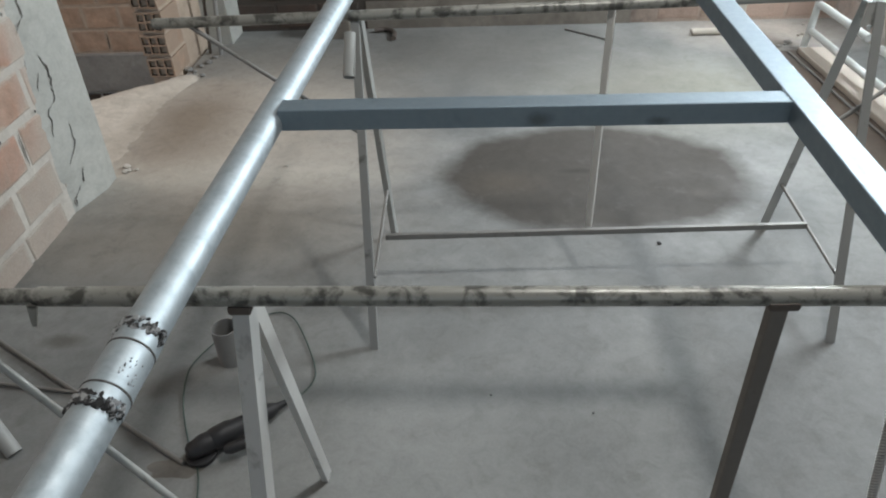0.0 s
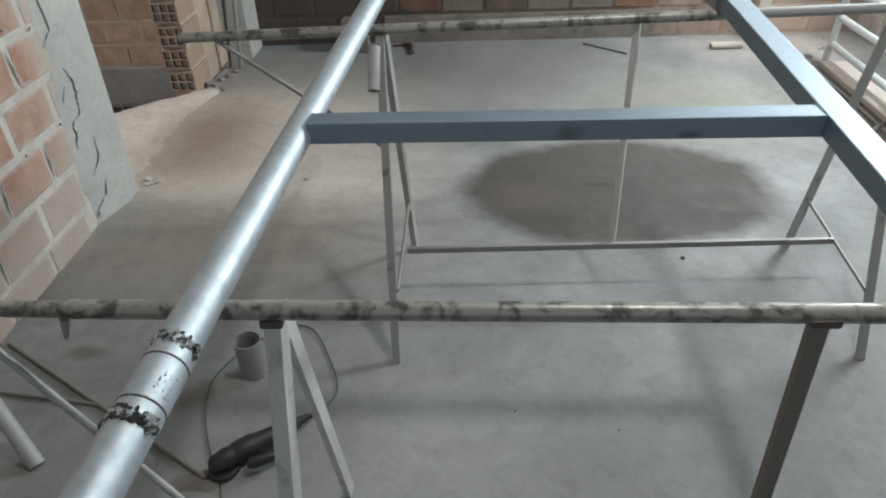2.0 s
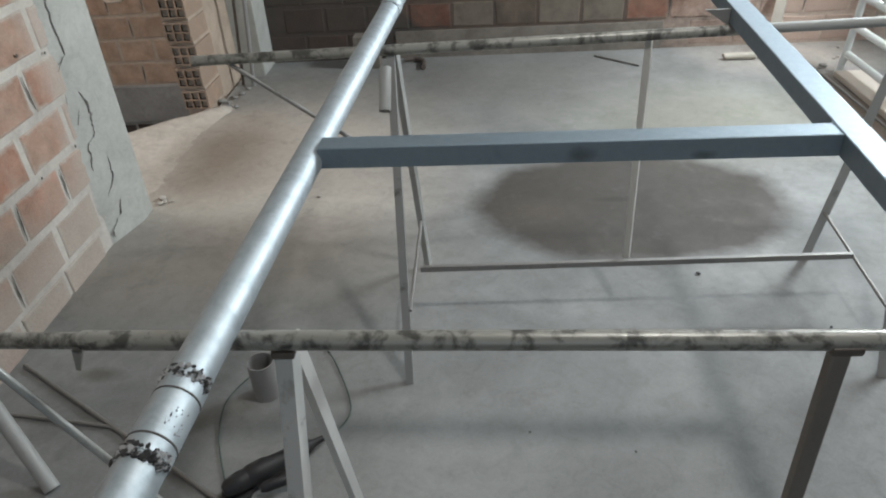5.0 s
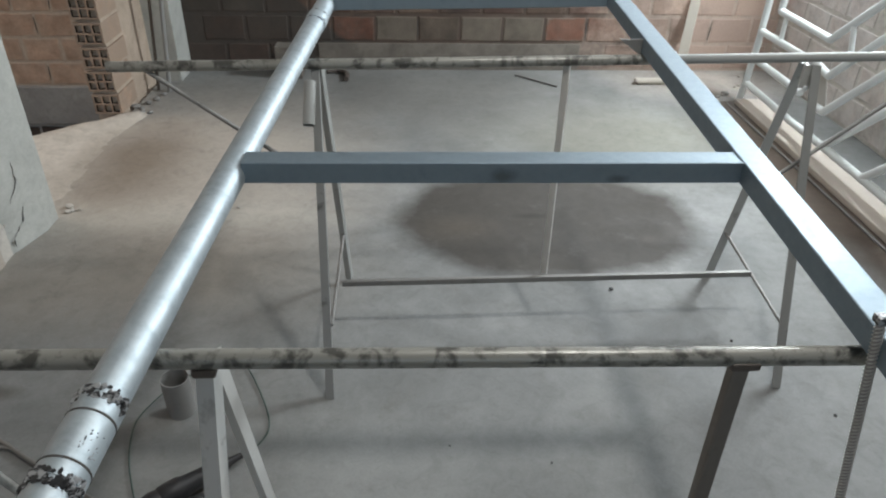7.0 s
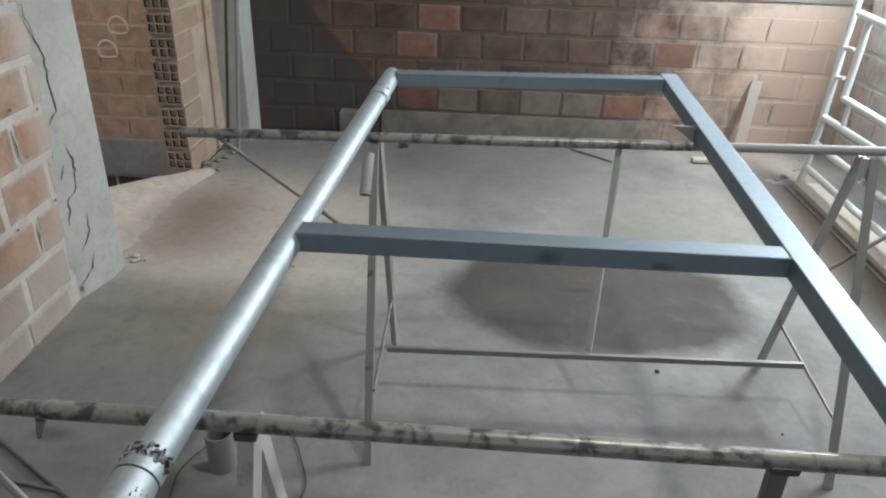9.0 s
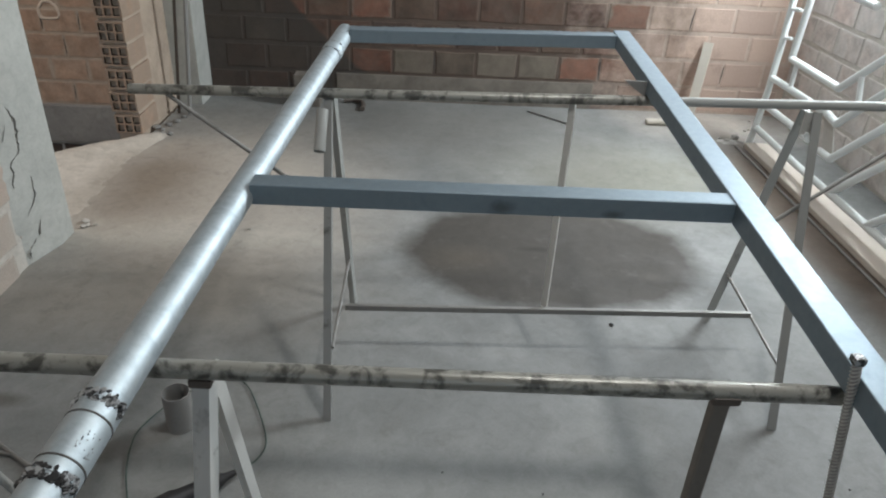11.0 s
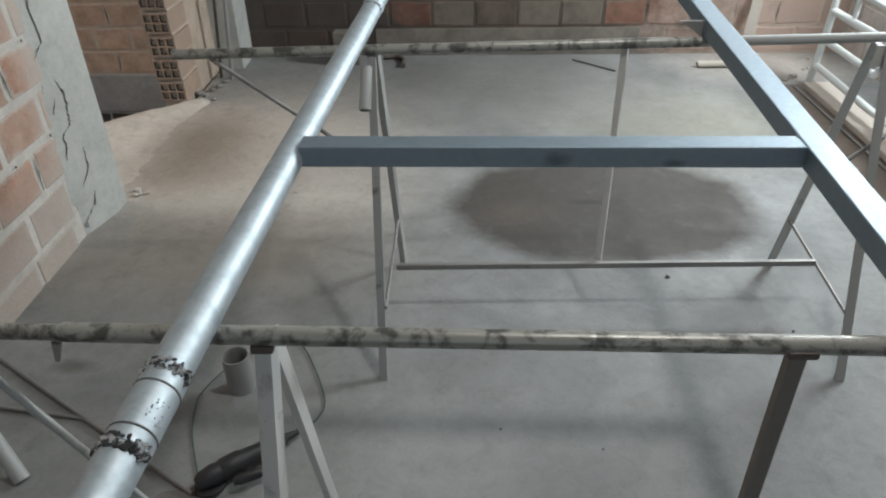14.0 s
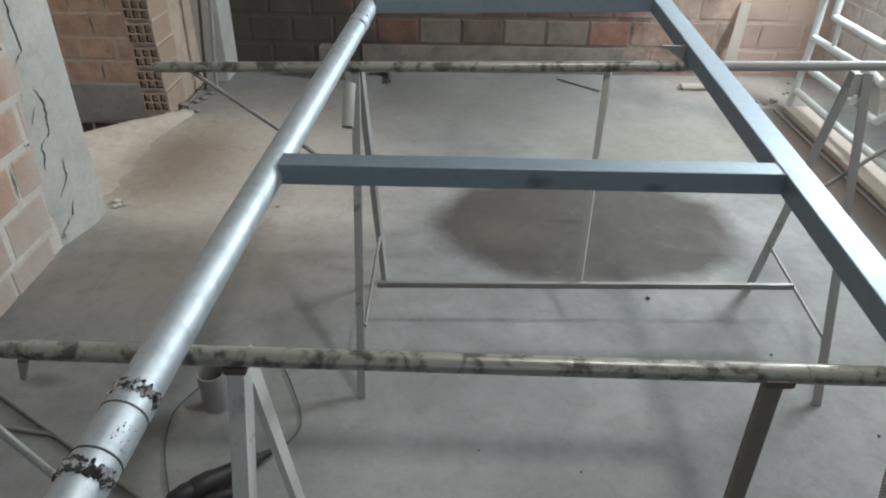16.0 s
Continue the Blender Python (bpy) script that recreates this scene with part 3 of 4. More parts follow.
for k in range(3):
    lug.faces.new((lug_rows[0][k], lug_rows[0][(k + 1) % 3], lug_rows[1][(k + 1) % 3], lug_rows[1][k]))
lug.faces.new(lug_rows[0])
lug.faces.new(lug_rows[1][::-1])
fpart("gusset", lug, ROD, "small dark steel lug", False)

# ---- trestles ----
NEAR_Y, NEAR_Z = -0.655, 0.7155
near = thing("trestle", "low three-legged steel trestle with a paint-spattered pipe on top", "trestle", "trestles under the frame", (0.1, NEAR_Y, 0))


def npart(name, bm, mat, label="", smooth=True):
    return fpart(name, bm, mat, label, smooth, owner=near)


npart("top_bar", rod((-0.335, NEAR_Y, NEAR_Z + 0.006), (0.90, NEAR_Y, NEAR_Z - 0.010), 0.0140, 28, 6), BLOTCHED, "grey pipe with dark paint blotches")
npart("inner_bar", rod((-0.75, NEAR_Y, NEAR_Z + 0.0125), (-0.32, NEAR_Y, NEAR_Z + 0.005), 0.0118, 20, 3), BLOTCHED, "thinner pipe pushed into the top bar")
lip = bmesh.new()
add_profile(lip, (-0.338, NEAR_Y - 0.012, NEAR_Z + 0.004), (-0.348, NEAR_Y - 0.014, NEAR_Z - 0.034), [(-0.004, -0.006), (0.007, -0.006), (0.007, 0.006), (-0.004, 0.006)], shape=lambda x, y, s: (x * (1 - 0.6 * s), y * (1 - 0.5 * s)))
npart("bent_lip", lip, BLOTCHED, "torn bent lip of the pipe end")


def leg(a, b, w, turn=0.0, up=(0, 1, 0), deep=None):
    """An angle-iron leg: one flange w wide, the other deep."""
    c, s = math.cos(radians(turn)), math.sin(radians(turn))
    ring = [(x * c - y * s, x * s + y * c) for x, y in angle_iron(w, 0.004, deep or w)]
    return add_profile(bmesh.new(), a, b, ring, up)


npart("leg", leg((-0.046, NEAR_Y - 0.006, NEAR_Z - 0.012), (-0.055, -0.89, 0.0), 0.025, 9, deep=0.027), NEAR_LEG, "grey angle-iron leg", False)
npart("leg", leg((-0.046, NEAR_Y + 0.006, NEAR_Z - 0.012), (-0.060, -0.425, 0.0), 0.014, 8, deep=0.027), NEAR_LEG, "grey angle-iron leg", False)
npart("leg", tube((0.674, NEAR_Y, NEAR_Z - 0.014), (0.680, NEAR_Y, 0.0), 0.024, 0.020, 0.003), LEG_BROWN, "dark brown flat tube leg", False)
npart("brace", rod((-0.50, NEAR_Y - 0.004, NEAR_Z - 0.008), (-0.085, NEAR_Y - 0.03, 0.02), 0.0065, 12), BARE_LEG, "thin ribbed steel brace")
npart("weld", add_box(bmesh.new(), 0.655, 0.697, NEAR_Y - 0.017, NEAR_Y + 0.010, NEAR_Z - 0.022, NEAR_Z - 0.008, 0.005), BROWN_STEEL, "lumpy dark weld")
npart("weld", add_box(bmesh.new(), -0.074, -0.042, NEAR_Y - 0.013, NEAR_Y + 0.010, NEAR_Z - 0.022, NEAR_Z - 0.008, 0.004), BROWN_STEEL, "lumpy dark weld")

FY, FZ = 0.42, 0.781
far = thing("trestle", "taller steel trestle with splayed legs, ties and a long top pipe", "trestle", "trestles under the frame", (0.6, FY, 0))


def rpart(name, bm, mat, label="", smooth=True):
    return fpart(name, bm, mat, label, smooth, owner=far)


def far_y(x):
    return FY - 0.045 + 0.045 * (x + 0.0) / 1.26 + 0.03


rpart("top_bar", rod((-0.54, far_y(-0.54), FZ - 0.004), (0.84, far_y(0.84), FZ + 0.0056), 0.0135, 20, 4), BLOTCHED, "grey pipe with dark paint blotches")
rpart("top_bar_end", rod((0.84, far_y(0.84), FZ + 0.0056), (1.75, far_y(1.75), FZ + 0.012), 0.0128, 20, 3), DULL_PIPE, "plain dull grey pipe end")
for x, foot_x, ny, fy in ((-0.010, 0.012, 0.0, 0.556), (1.303, 1.238, 0.012, 0.555)):
    top = Vector((x, far_y(x), FZ - 0.012))
    spread = 0.030 if x > 1 else -0.004
    rpart("leg", leg(top + Vector((spread, -0.006, 0)), (foot_x - 0.002, ny, 0), 0.025 if x > 1 else 0.021), ANGLE, "grey angle-iron leg", False)
    rpart("leg", leg(top + Vector((0.0, 0.006, 0)), (foot_x + 0.006, fy, 0), 0.025 if x > 1 else 0.019, 20), BARE_LEG, "grey angle-iron leg", False)
    s = 0.20 / FZ
    a = Vector((foot_x, ny, 0)).lerp(top, s * (0.70 if x > 1 else 0.9))
    b = Vector((foot_x - (0.012 if x > 1 else 0), fy, 0)).lerp(top, s * (0.94 if x > 1 else 1.0))
    rpart("tie", rod(a, b + (b - a) * 0.04, 0.005, 10), ROD, "thin steel tie rod")
bz = 0.165
bar_l, bar_r = Vector((0.018, 0.305, bz)), Vector((1.245, 0.335, bz))
rpart("bottom_bar", tube(bar_l, bar_r, 0.014, 0.018, 0.002), ROD, "thin steel bottom bar", False)
rpart("upright", leg((0.641, far_y(0.62), FZ - 0.008), (0.620, 0.332, bz + 0.006), 0.017, 24), PALE_STEEL, "thin angle-iron middle upright", False)
rpart("brace", rod((-0.452, far_y(-0.45), FZ - 0.01), (-0.025, far_y(0) - 0.05, 0.47), 0.006, 10), ROD, "thin diagonal steel brace")
rpart("plate", box(1.288, 1.318, far_y(1.3) - 0.004, far_y(1.3) + 0.002, FZ - 0.075, FZ - 0.012), PALE_STEEL, "small pale steel plate between the legs", False)
rpart("weld", add_box(bmesh.new(), 1.300, 1.313, far_y(1.3) - 0.010, far_y(1.3) - 0.003, FZ - 0.083, FZ - 0.068, 0.004), WHITE_PAINT, "small bright weld spot")
rpart("brace", rod((1.70, far_y(1.7), FZ - 0.01), (1.262, far_y(1.28) - 0.05, 0.45), 0.006, 10), ROD, "thin diagonal steel brace")
# pipe offcut hanging on the far trestle's leg
offcut = thing("pipe_offcut", "short grey pipe offcut fixed to the trestle leg", "pipe", at=(-0.045, 0.36, 0.70))
fpart("tube", hollow((-0.032, 0.352, 0.752), (-0.034, 0.282, 0.664), 0.0150, 0.0022, 24), DULL_PIPE, "", True, owner=offcut)

# ---- rebar leaning on the side tube ----
bar = thing("rebar", "ribbed steel reinforcing bar leaning on the frame's side tube", "rebar", at=(0.9, -0.75, 0))
ra, rb = Vector((0.911, -0.751, 0.0)), Vector((0.815, -0.695, 0.802))
fpart("core", rod(ra, rb, 0.0054, 16), REBAR_CORE, "", True, owner=bar)
ribs = bmesh.new()
m, length = along(ra, rb)
n = int(length / 0.0062)
for k in range(n):
    z = 0.004 + k * (length - 0.008) / n
    tilt = 0.0032
    for half in (0, 1):
        ring = []
        for j in range(7):
            a = math.pi * (j / 6 * 0.86 + 0.07) + math.pi * half
            for rr, dz in ((0.0052, -0.0016), (0.0072, 0.0), (0.0052, 0.0016)):
                ring.append(ribs.verts.new(m @ Vector((rr * math.cos(a), rr * math.sin(a), z + dz + tilt * (j / 3 - 1)))))
        for j in range(6):
            for q in (0, 1):
                i = 3 * j + q
                ribs.faces.new((ring[i], ring[i + 1], ring[i + 4], ring[i + 3]))
fpart("ribs", ribs, REBAR, "", True, owner=bar)
fpart("cut_end", add_box(bmesh.new(), rb.x - 0.008, rb.x + 0.008, rb.y - 0.008, rb.y + 0.008, rb.z - 0.006, rb.z + 0.006, 0.003), WELD, "rough burnt cut end", True, owner=bar)

# ---- stair railing leaning on the right wall ----
RX = 2.04
rail = thing("stair_railing", "white-painted tubular stair railing standing by the wall", "railing", at=(RX, 1.7, 0))


def lean(y, z):
    return Vector((RX + 0.06 * z, y, z))


def railpart(name, pts, r, label=""):
    bm = bmesh.new()
    for a, b in zip(pts, pts[1:]):
        add_profile(bm, lean(*a), lean(*b), circle(r, 16))
    for p in pts[1:-1]:
        bmesh.ops.create_icosphere(bm, subdivisions=2, radius=r, matrix=Matrix.Translation(lean(*p)))
    return fpart(name, bm, WHITE_PAINT, label, True, owner=rail)


RR = 0.0175
railpart("post", [(2.268, 0.0), (2.254, 0.10), (2.253, 0.32), (2.273, 0.557), (2.30, 0.75), (2.31, 1.12)], RR, "white tube post")
railpart("post", [(2.125, 0.515), (2.137, 0.781), (2.15, 0.90)], RR, "white inner tube post")
railpart("rail", [(2.235, 0.105), (1.72, 0.097), (1.415, 0.100), (0.2, 0.098)], RR)
railpart("rail", [(2.235, 0.240), (1.72, 0.238)], RR)
railpart("rail", [(2.245, 0.382), (1.66, 0.388), (1.557, 0.374), (1.348, 0.565), (0.95, 0.92)], RR)
railpart("rail", [(2.125, 0.515), (1.641, 0.510), (1.437, 0.679), (1.0, 1.04)], RR)
railpart("rail", [(1.61, 0.226), (1.502, 0.228), (1.26, 0.452), (0.72, 0.95)], RR)
railpart("rail", [(1.415, 0.100), (1.166, 0.332), (0.55, 0.90)], RR)
railpart("rail", [(2.26, 0.90), (1.60, 0.87)], RR)
railpart("rail", [(1.10, 0.10), (0.45, 0.70)], RR)
railpart("link", [(2.058, 0.505), (2.043, 0.387)], 0.012)
railpart("link", [(1.516, 0.60), (1.457, 0.475)], 0.012)
railpart("link", [(2.28, 0.586), (2.19, 0.60)], 0.009)
railpart("link", [(2.285, 0.73), (2.19, 0.74)], 0.009)
plate = bmesh.new()
plate_rows = [[plate.verts.new(lean(y, z) + Vector((dx, 0, 0))) for y, z in ((1.675, 0.365), (1.585, 0.365), (1.51, 0.25), (1.60, 0.235))] for dx in (0.006, 0.010)]
for k in range(4):
    plate.faces.new((plate_rows[0][k], plate_rows[0][(k + 1) % 4], plate_rows[1][(k + 1) % 4], plate_rows[1][k]))
plate.faces.new(plate_rows[0])
plate.faces.new(plate_rows[1][::-1])
fpart("plate", plate, PALE_STEEL, "grey steel plate", False, owner=rail)

board = tagged(finish("board", box(0.0, 0.135, -1.15, 0.88, 0.0, 0.03, 0.005), BOARD), "pale timber board lying along the wall", "board")
board.matrix_world = pose(1.982, 1.33, 0.001, 0, 0, -0.4)
strip = thing("steel_strip", "thin pale steel strip lying on the dirty floor beside the board", "strip", at=(1.90, 1.5, 0))
fpart("flat", box(1.944, 1.957, 0.55, 2.22, 0.001, 0.007, 0.001), ROD, "", False, owner=strip)
tagged(finish("dirt_patch", flat_ring(1.965, 2.29, 0.10, 0.045, 0.004, 9), DARK_CONCRETE), "crust of grey dirt at the end of the board", "dirt", kind="stuff")
plank = tagged(finish("plank", tube((1.80, 2.60, 0.012), (1.885, 2.765, 0.435), 0.055, 0.022, 0.003), PALE_WOOD), "short pale timber offcut leaning on the brick wall", "plank")
roll = hollow((1.53, 2.53, 0.019), (1.70, 2.53, 0.019), 0.019, 0.003, 20)
for v in roll.verts:
    if v.co.x < 1.55:
        v.co.x += 0.016 * noise.noise((v.co.y * 60, v.co.z * 60, 3.0))
tagged(finish("paper_roll", roll, PALE_WOOD, smooth=True), "dusty pale tube with a torn end lying on the floor", "tube")
for i, (a, b, r, mat, label) in enumerate((
    ((0.845, 2.67, 0.006), (1.057, 2.469, 0.006), 0.006, ROD, "thin steel rod offcut on the floor"),
    ((-1.125, 0.080, 0.007), (-0.40, -0.378, 0.007), 0.006, ROD, "thin steel rod lying on the floor"),
    ((-1.08, -0.107, 0.006), (-0.755, -0.154, 0.006), 0.005, ROD, "short dark steel rod on the floor"),
)):
    tagged(finish("steel_rod", rod(a, b, r, 12), mat, smooth=True), label, "rod")
lean_tube = thing("steel_tube", "grey steel tube leaning on the brick wall", "tube", at=(-0.82, -0.34, 0))
fpart("tube", hollow((-0.815, -0.345, 0.003), (-1.145, -0.10, 0.42), 0.0185, 0.003, 24), DULL_PIPE, "", True, owner=lean_tube)
hook = smooth_path([(-0.27, 2.70, 0.016), (-0.20, 2.71, 0.016), (-0.15, 2.65, 0.016), (-0.145, 2.55, 0.016)], 6)
tagged(wire("curved_offcut", hook, 0.014, BROWN_STEEL), "curved dark pipe offcut on the floor by the wall", "offcut")
tagged(finish("brick_block", box(-0.545, -0.40, 2.60, 2.70, 0.0, 0.185, 0.004), BAND), "dusty grey block standing by the brick wall", "block")

# ---- cup, grinder and cable under the frame ----
cup = thing("pipe_piece", "dusty grey plastic pipe piece standing on the floor", "pipe", at=(-0.372, -0.03, 0))
fpart("wall", hollow((-0.380, -0.030, 0.0), (-0.380, -0.032, 0.116), 0.0355, 0.0025, 32), PVC, "", True, owner=cup)

grinder = thing("angle_grinder", "black electric angle grinder lying on the floor", "grinder", at=(-0.30, -0.30, 0))
ga, gb = Vector((-0.345, -0.338, 0.034)), Vector((-0.215, -0.232, 0.030))
gd = (gb - ga).normalized()
gs = gd.cross(Vector((0, 0, 1)))


def capsule(a, b, radii, squash=1.0, nn=16):
    bm = bmesh.new()
    m, length = along(a, b)
    rows = []
    for s, r in radii:
        rows.append([bm.verts.new(m @ Vector((x, y * squash, s * length))) for x, y in circle(r, nn)])
    for p, q in zip(rows, rows[1:]):
        for k in range(nn):
            bm.faces.new((p[k], p[(k + 1) % nn], q[(k + 1) % nn], q[k]))
    bm.faces.new(rows[0][::-1])
    bm.faces.new(rows[-1])
    return bm


fpart("body", capsule(ga, gb, [(0, 0.022), (0.05, 0.027), (0.30, 0.028), (0.36, 0.024), (0.60, 0.021), (0.9, 0.020), (1.0, 0.014)]), BLACK, "", True, owner=grinder)
fpart("gear_head", capsule(ga - gd * 0.055, ga + gd * 0.005, [(0, 0.012), (0.15, 0.020), (0.7, 0.026), (1, 0.024)]), BLACK, "dark dusty gear head", True, owner=grinder)
fpart("guard", capsule(ga - gd * 0.025 + Vector((0, 0, -0.028)), ga - gd * 0.025 + Vector((0, 0, -0.018)), [(0, 0.036), (0.8, 0.036), (1, 0.030)], nn=32), BLACK, "dark wheel guard", True, owner=grinder)
fpart("side_handle", capsule(ga + gs * 0.045 + gd * 0.015, ga + gs * 0.060 + gd * 0.085, [(0, 0.009), (0.2, 0.014), (0.8, 0.013), (1, 0.009)]), BLACK, "", True, owner=grinder)
fpart("cord_boot", capsule(gb - gd * 0.005, gb + gd * 0.04, [(0, 0.012), (1, 0.006)]), BLACK, "", True, owner=grinder)
tagged(wire("cable", smooth_path([gb + gd * 0.035, (-0.158, -0.15, 0.005), (-0.147, -0.08, 0.004), (-0.205, 0.06, 0.004), (-0.258, 0.142, 0.004), (-0.32, 0.15, 0.004), (-0.42, 0.07, 0.004), (-0.478, -0.04, 0.004), (-0.482, -0.11, 0.004), (-0.459, -0.204, 0.004), (-0.407, -0.321, 0.004), (-0.348, -0.44, 0.004), (-0.28, -0.8, 0.005), (-0.2, -1.2, 0.004)]), 0.0019, CABLE), "green and black power cable looping on the floor", "cable")

tagged(finish("metal_dust", flat_ring(-0.425, -0.385, 0.075, 0.035, -0.001, 4), SAW_DUST), "dark smear of grinding dust beside the grinder", "dust", kind="stuff")

# ---- vertical conduits by the corner column ----
for x, y, r, mat, label in ((-1.163, 2.41, 0.008, BROWN_STEEL, "thin brown conduit leaning by the corner column"), (-1.096, 2.386, 0.011, PVC, "grey plastic conduit leaning by the corner column")):
    tagged(finish("conduit", rod((x, y, 0.0), (x + 0.24, y + 0.03, TOP), r, 14), mat, smooth=True), label, "conduit", "conduits by the column")

# ---- cracks in the cement coat ----


def crack(pts, width, seed):
    rnd = random.Random(seed)
    path = []
    for (y0, z0), (y1, z1) in zip(pts, pts[1:]):
        for k in range(5):
            s = k / 5
            path.append((y0 + (y1 - y0) * s + rnd.uniform(-0.005, 0.005), z0 + (z1 - z0) * s))
    path.append(pts[-1])
    bm = bmesh.new()
    rows = []
    for i, (y, z) in enumerate(path):
        w = width * rnd.uniform(0.5, 1.25) * min(1, i / 3 + 0.25, (len(path) - 1 - i) / 3 + 0.25)
        y0 = ragged_edge(z)
        x = LEFT + 0.010 if y < y0 + 0.012 else LEFT + 0.009 + min(1.0, (y - y0 - 0.012) / 0.138) * (COL_X - LEFT - 0.009)
        rows.append((bm.verts.new((x + 0.0015, y - w, z)), bm.verts.new((x + 0.0015, y + w, z))))
    for p, q in zip(rows, rows[1:]):
        bm.faces.new((p[0], p[1], q[1], q[0]))
    return tagged(finish("crack", bm, CRACK), "thin dark jagged crack in the rendered pillar", "crack", "cracks in the pillar", "structure")


crack([(0.769, 1.028), (0.791, 0.953), (0.824, 0.854), (0.814, 0.749), (0.827, 0.679), (0.765, 0.640)], 0.0032, 2)
crack([(0.825, 0.556), (0.837, 0.486), (0.827, 0.443), (0.818, 0.399), (0.778, 0.382), (0.758, 0.289)], 0.0040, 3)
crack([(0.839, 0.305), (0.835, 0.241), (0.780, 0.174)], 0.0036, 4)
crack([(0.822, 0.142), (0.809, 0.086), (0.752, 0.052), (0.748, 0.021)], 0.0050, 5)
crack([(0.793, 0.503), (0.772, 0.451)], 0.0026, 6)
crack([(0.760, 0.569), (0.752, 0.529)], 0.0018, 7)

# nail holes in the mortar of the left wall
for y, z in ((0.717, 0.403), (0.737, 0.712), (0.603, 0.746), (0.50, 0.395), (0.42, 0.735)):
    bm = bmesh.new()
    bmesh.ops.create_circle(bm, cap_ends=True, segments=9, radius=0.0055, matrix=pose(LEFT + 0.0085, y, z, 0, 90, 0))
    part("nail_hole", bm, CRACK, wall_left)

# round mortar marks left on the far wall
for x, z in ((-2.242, 0.461), (-2.349, 0.296)):
    ring = smooth_path([(x + dx, 3.492, z + dz) for dx, dz in ((-0.058, -0.05), (-0.064, 0.0), (-0.03, 0.052), (0.025, 0.056), (0.062, 0.015), (0.064, -0.042), (0.0, -0.054), (-0.058, -0.05))], 6)
    ring = [(p[0], 3.503, p[2]) for p in ring]
    wire("mortar_ring", ring, 0.011, RING_DUST, wall_far, "pale ring of mortar")

# ---- small bits on the floor ----
BITS = (
    (0.88, 0.487, 0.0075), (0.311, -0.169, 0.003), (0.556, -0.229, 0.0028), (1.337, -0.092, 0.004), (1.339, -0.19, 0.003), (1.18, 0.217, 0.004),
    (1.83, 2.42, 0.018), (2.0, 2.36, 0.022), (1.93, 2.30, 0.016), (1.97, 2.33, 0.012), (1.90, 2.34, 0.010),
    (-1.197, 2.141, 0.022), (-1.151, 2.195, 0.018), (-1.143, 2.06, 0.015), (-1.126, 2.251, 0.020), (-1.10, 2.06, 0.016), (-1.16, 2.12, 0.013), (-1.11, 2.33, 0.016),
)
PALE_BITS = ((2.102, 2.477, 0.011), (2.132, 2.50, 0.013), (2.20, 2.66, 0.010), (-1.107, 1.069, 0.016), (-1.089, 1.043, 0.012), (-1.06, 1.05, 0.009), (-1.10, 1.03, 0.013), (-0.458, 1.062, 0.008))
for k, (x, y, size) in enumerate(BITS + PALE_BITS):
    bm = bmesh.new()
    bmesh.ops.create_icosphere(bm, subdivisions=2, radius=size)
    for v in bm.verts:
        v.co *= 1 + 0.35 * noise.noise(v.co * (0.9 / size) + Vector((k, 0, 0)))
        v.co.z *= 0.55
    pale = k >= len(BITS)
    ob = tagged(finish("pebble", bm, PALE_MORTAR if pale else DARK_CONCRETE if size > 0.0095 else BLACK), "small pale flake of mortar on the floor" if pale else "small dark crumb of rubble on the floor", "rubble", "crumbs on the floor")
    ob.location = (x, y, size * 0.45)

# ---- bricks, laid piece by piece ----
BL, BH = 0.236, 0.140


def brick_mesh(name, w, h, mat, seed, proud=0.005, deep=0.02):
    """A brick face with chipped, chamfered edges; it looks along -y."""
    rnd = random.Random(seed)
    bm = bmesh.new()
    c = 0.006

    def ring(y, inset, jit):
        out = []
        for sx, sz in ((-1, -1), (0, -1), (1, -1), (1, 0), (1, 1), (0, 1), (-1, 1), (-1, 0)):
            out.append(bm.verts.new((sx * (w / 2 - inset) + rnd.uniform(-jit, jit), y, sz * (h / 2 - inset) + rnd.uniform(-jit, jit))))
        return out

    a, b, d = ring(deep, 0, 0.0), ring(-proud + c * 0.6, 0, 0.003), ring(-proud, c, 0.003)
    for p, q in ((a, b), (b, d)):
        for k in range(8):
            bm.faces.new((p[k], p[(k + 1) % 8], q[(k + 1) % 8], q[k]))
    bm.faces.new(d)
    me = bpy.data.meshes.new(name)
    bm.normal_update()
    bm.to_mesh(me)
    bm.free()
    me.materials.append(mat)
    return me


def slit_mesh(seed):
    """A dark gap in an upright joint, ragged and tapering."""
    rnd = random.Random(seed)
    bm = bmesh.new()
    rows = []
    for k in range(7):
        z = -0.055 + 0.11 * k / 6
        m, q = rnd.uniform(-0.002, 0.002), 0.0028 * (1 - abs(k - 3) / 4) + 0.0006
        rows.append((bm.verts.new((m - q, -0.0045, z)), bm.verts.new((m + q, -0.0045, z))))
    for p, q in zip(rows, rows[1:]):
        bm.faces.new((p[0], p[1], q[1], q[0]))
    me = bpy.data.meshes.new("open_joint")
    bm.to_mesh(me)
    bm.free()
    me.materials.append(CRACK)
    return me


slits = [slit_mesh(60 + k) for k in range(3)]


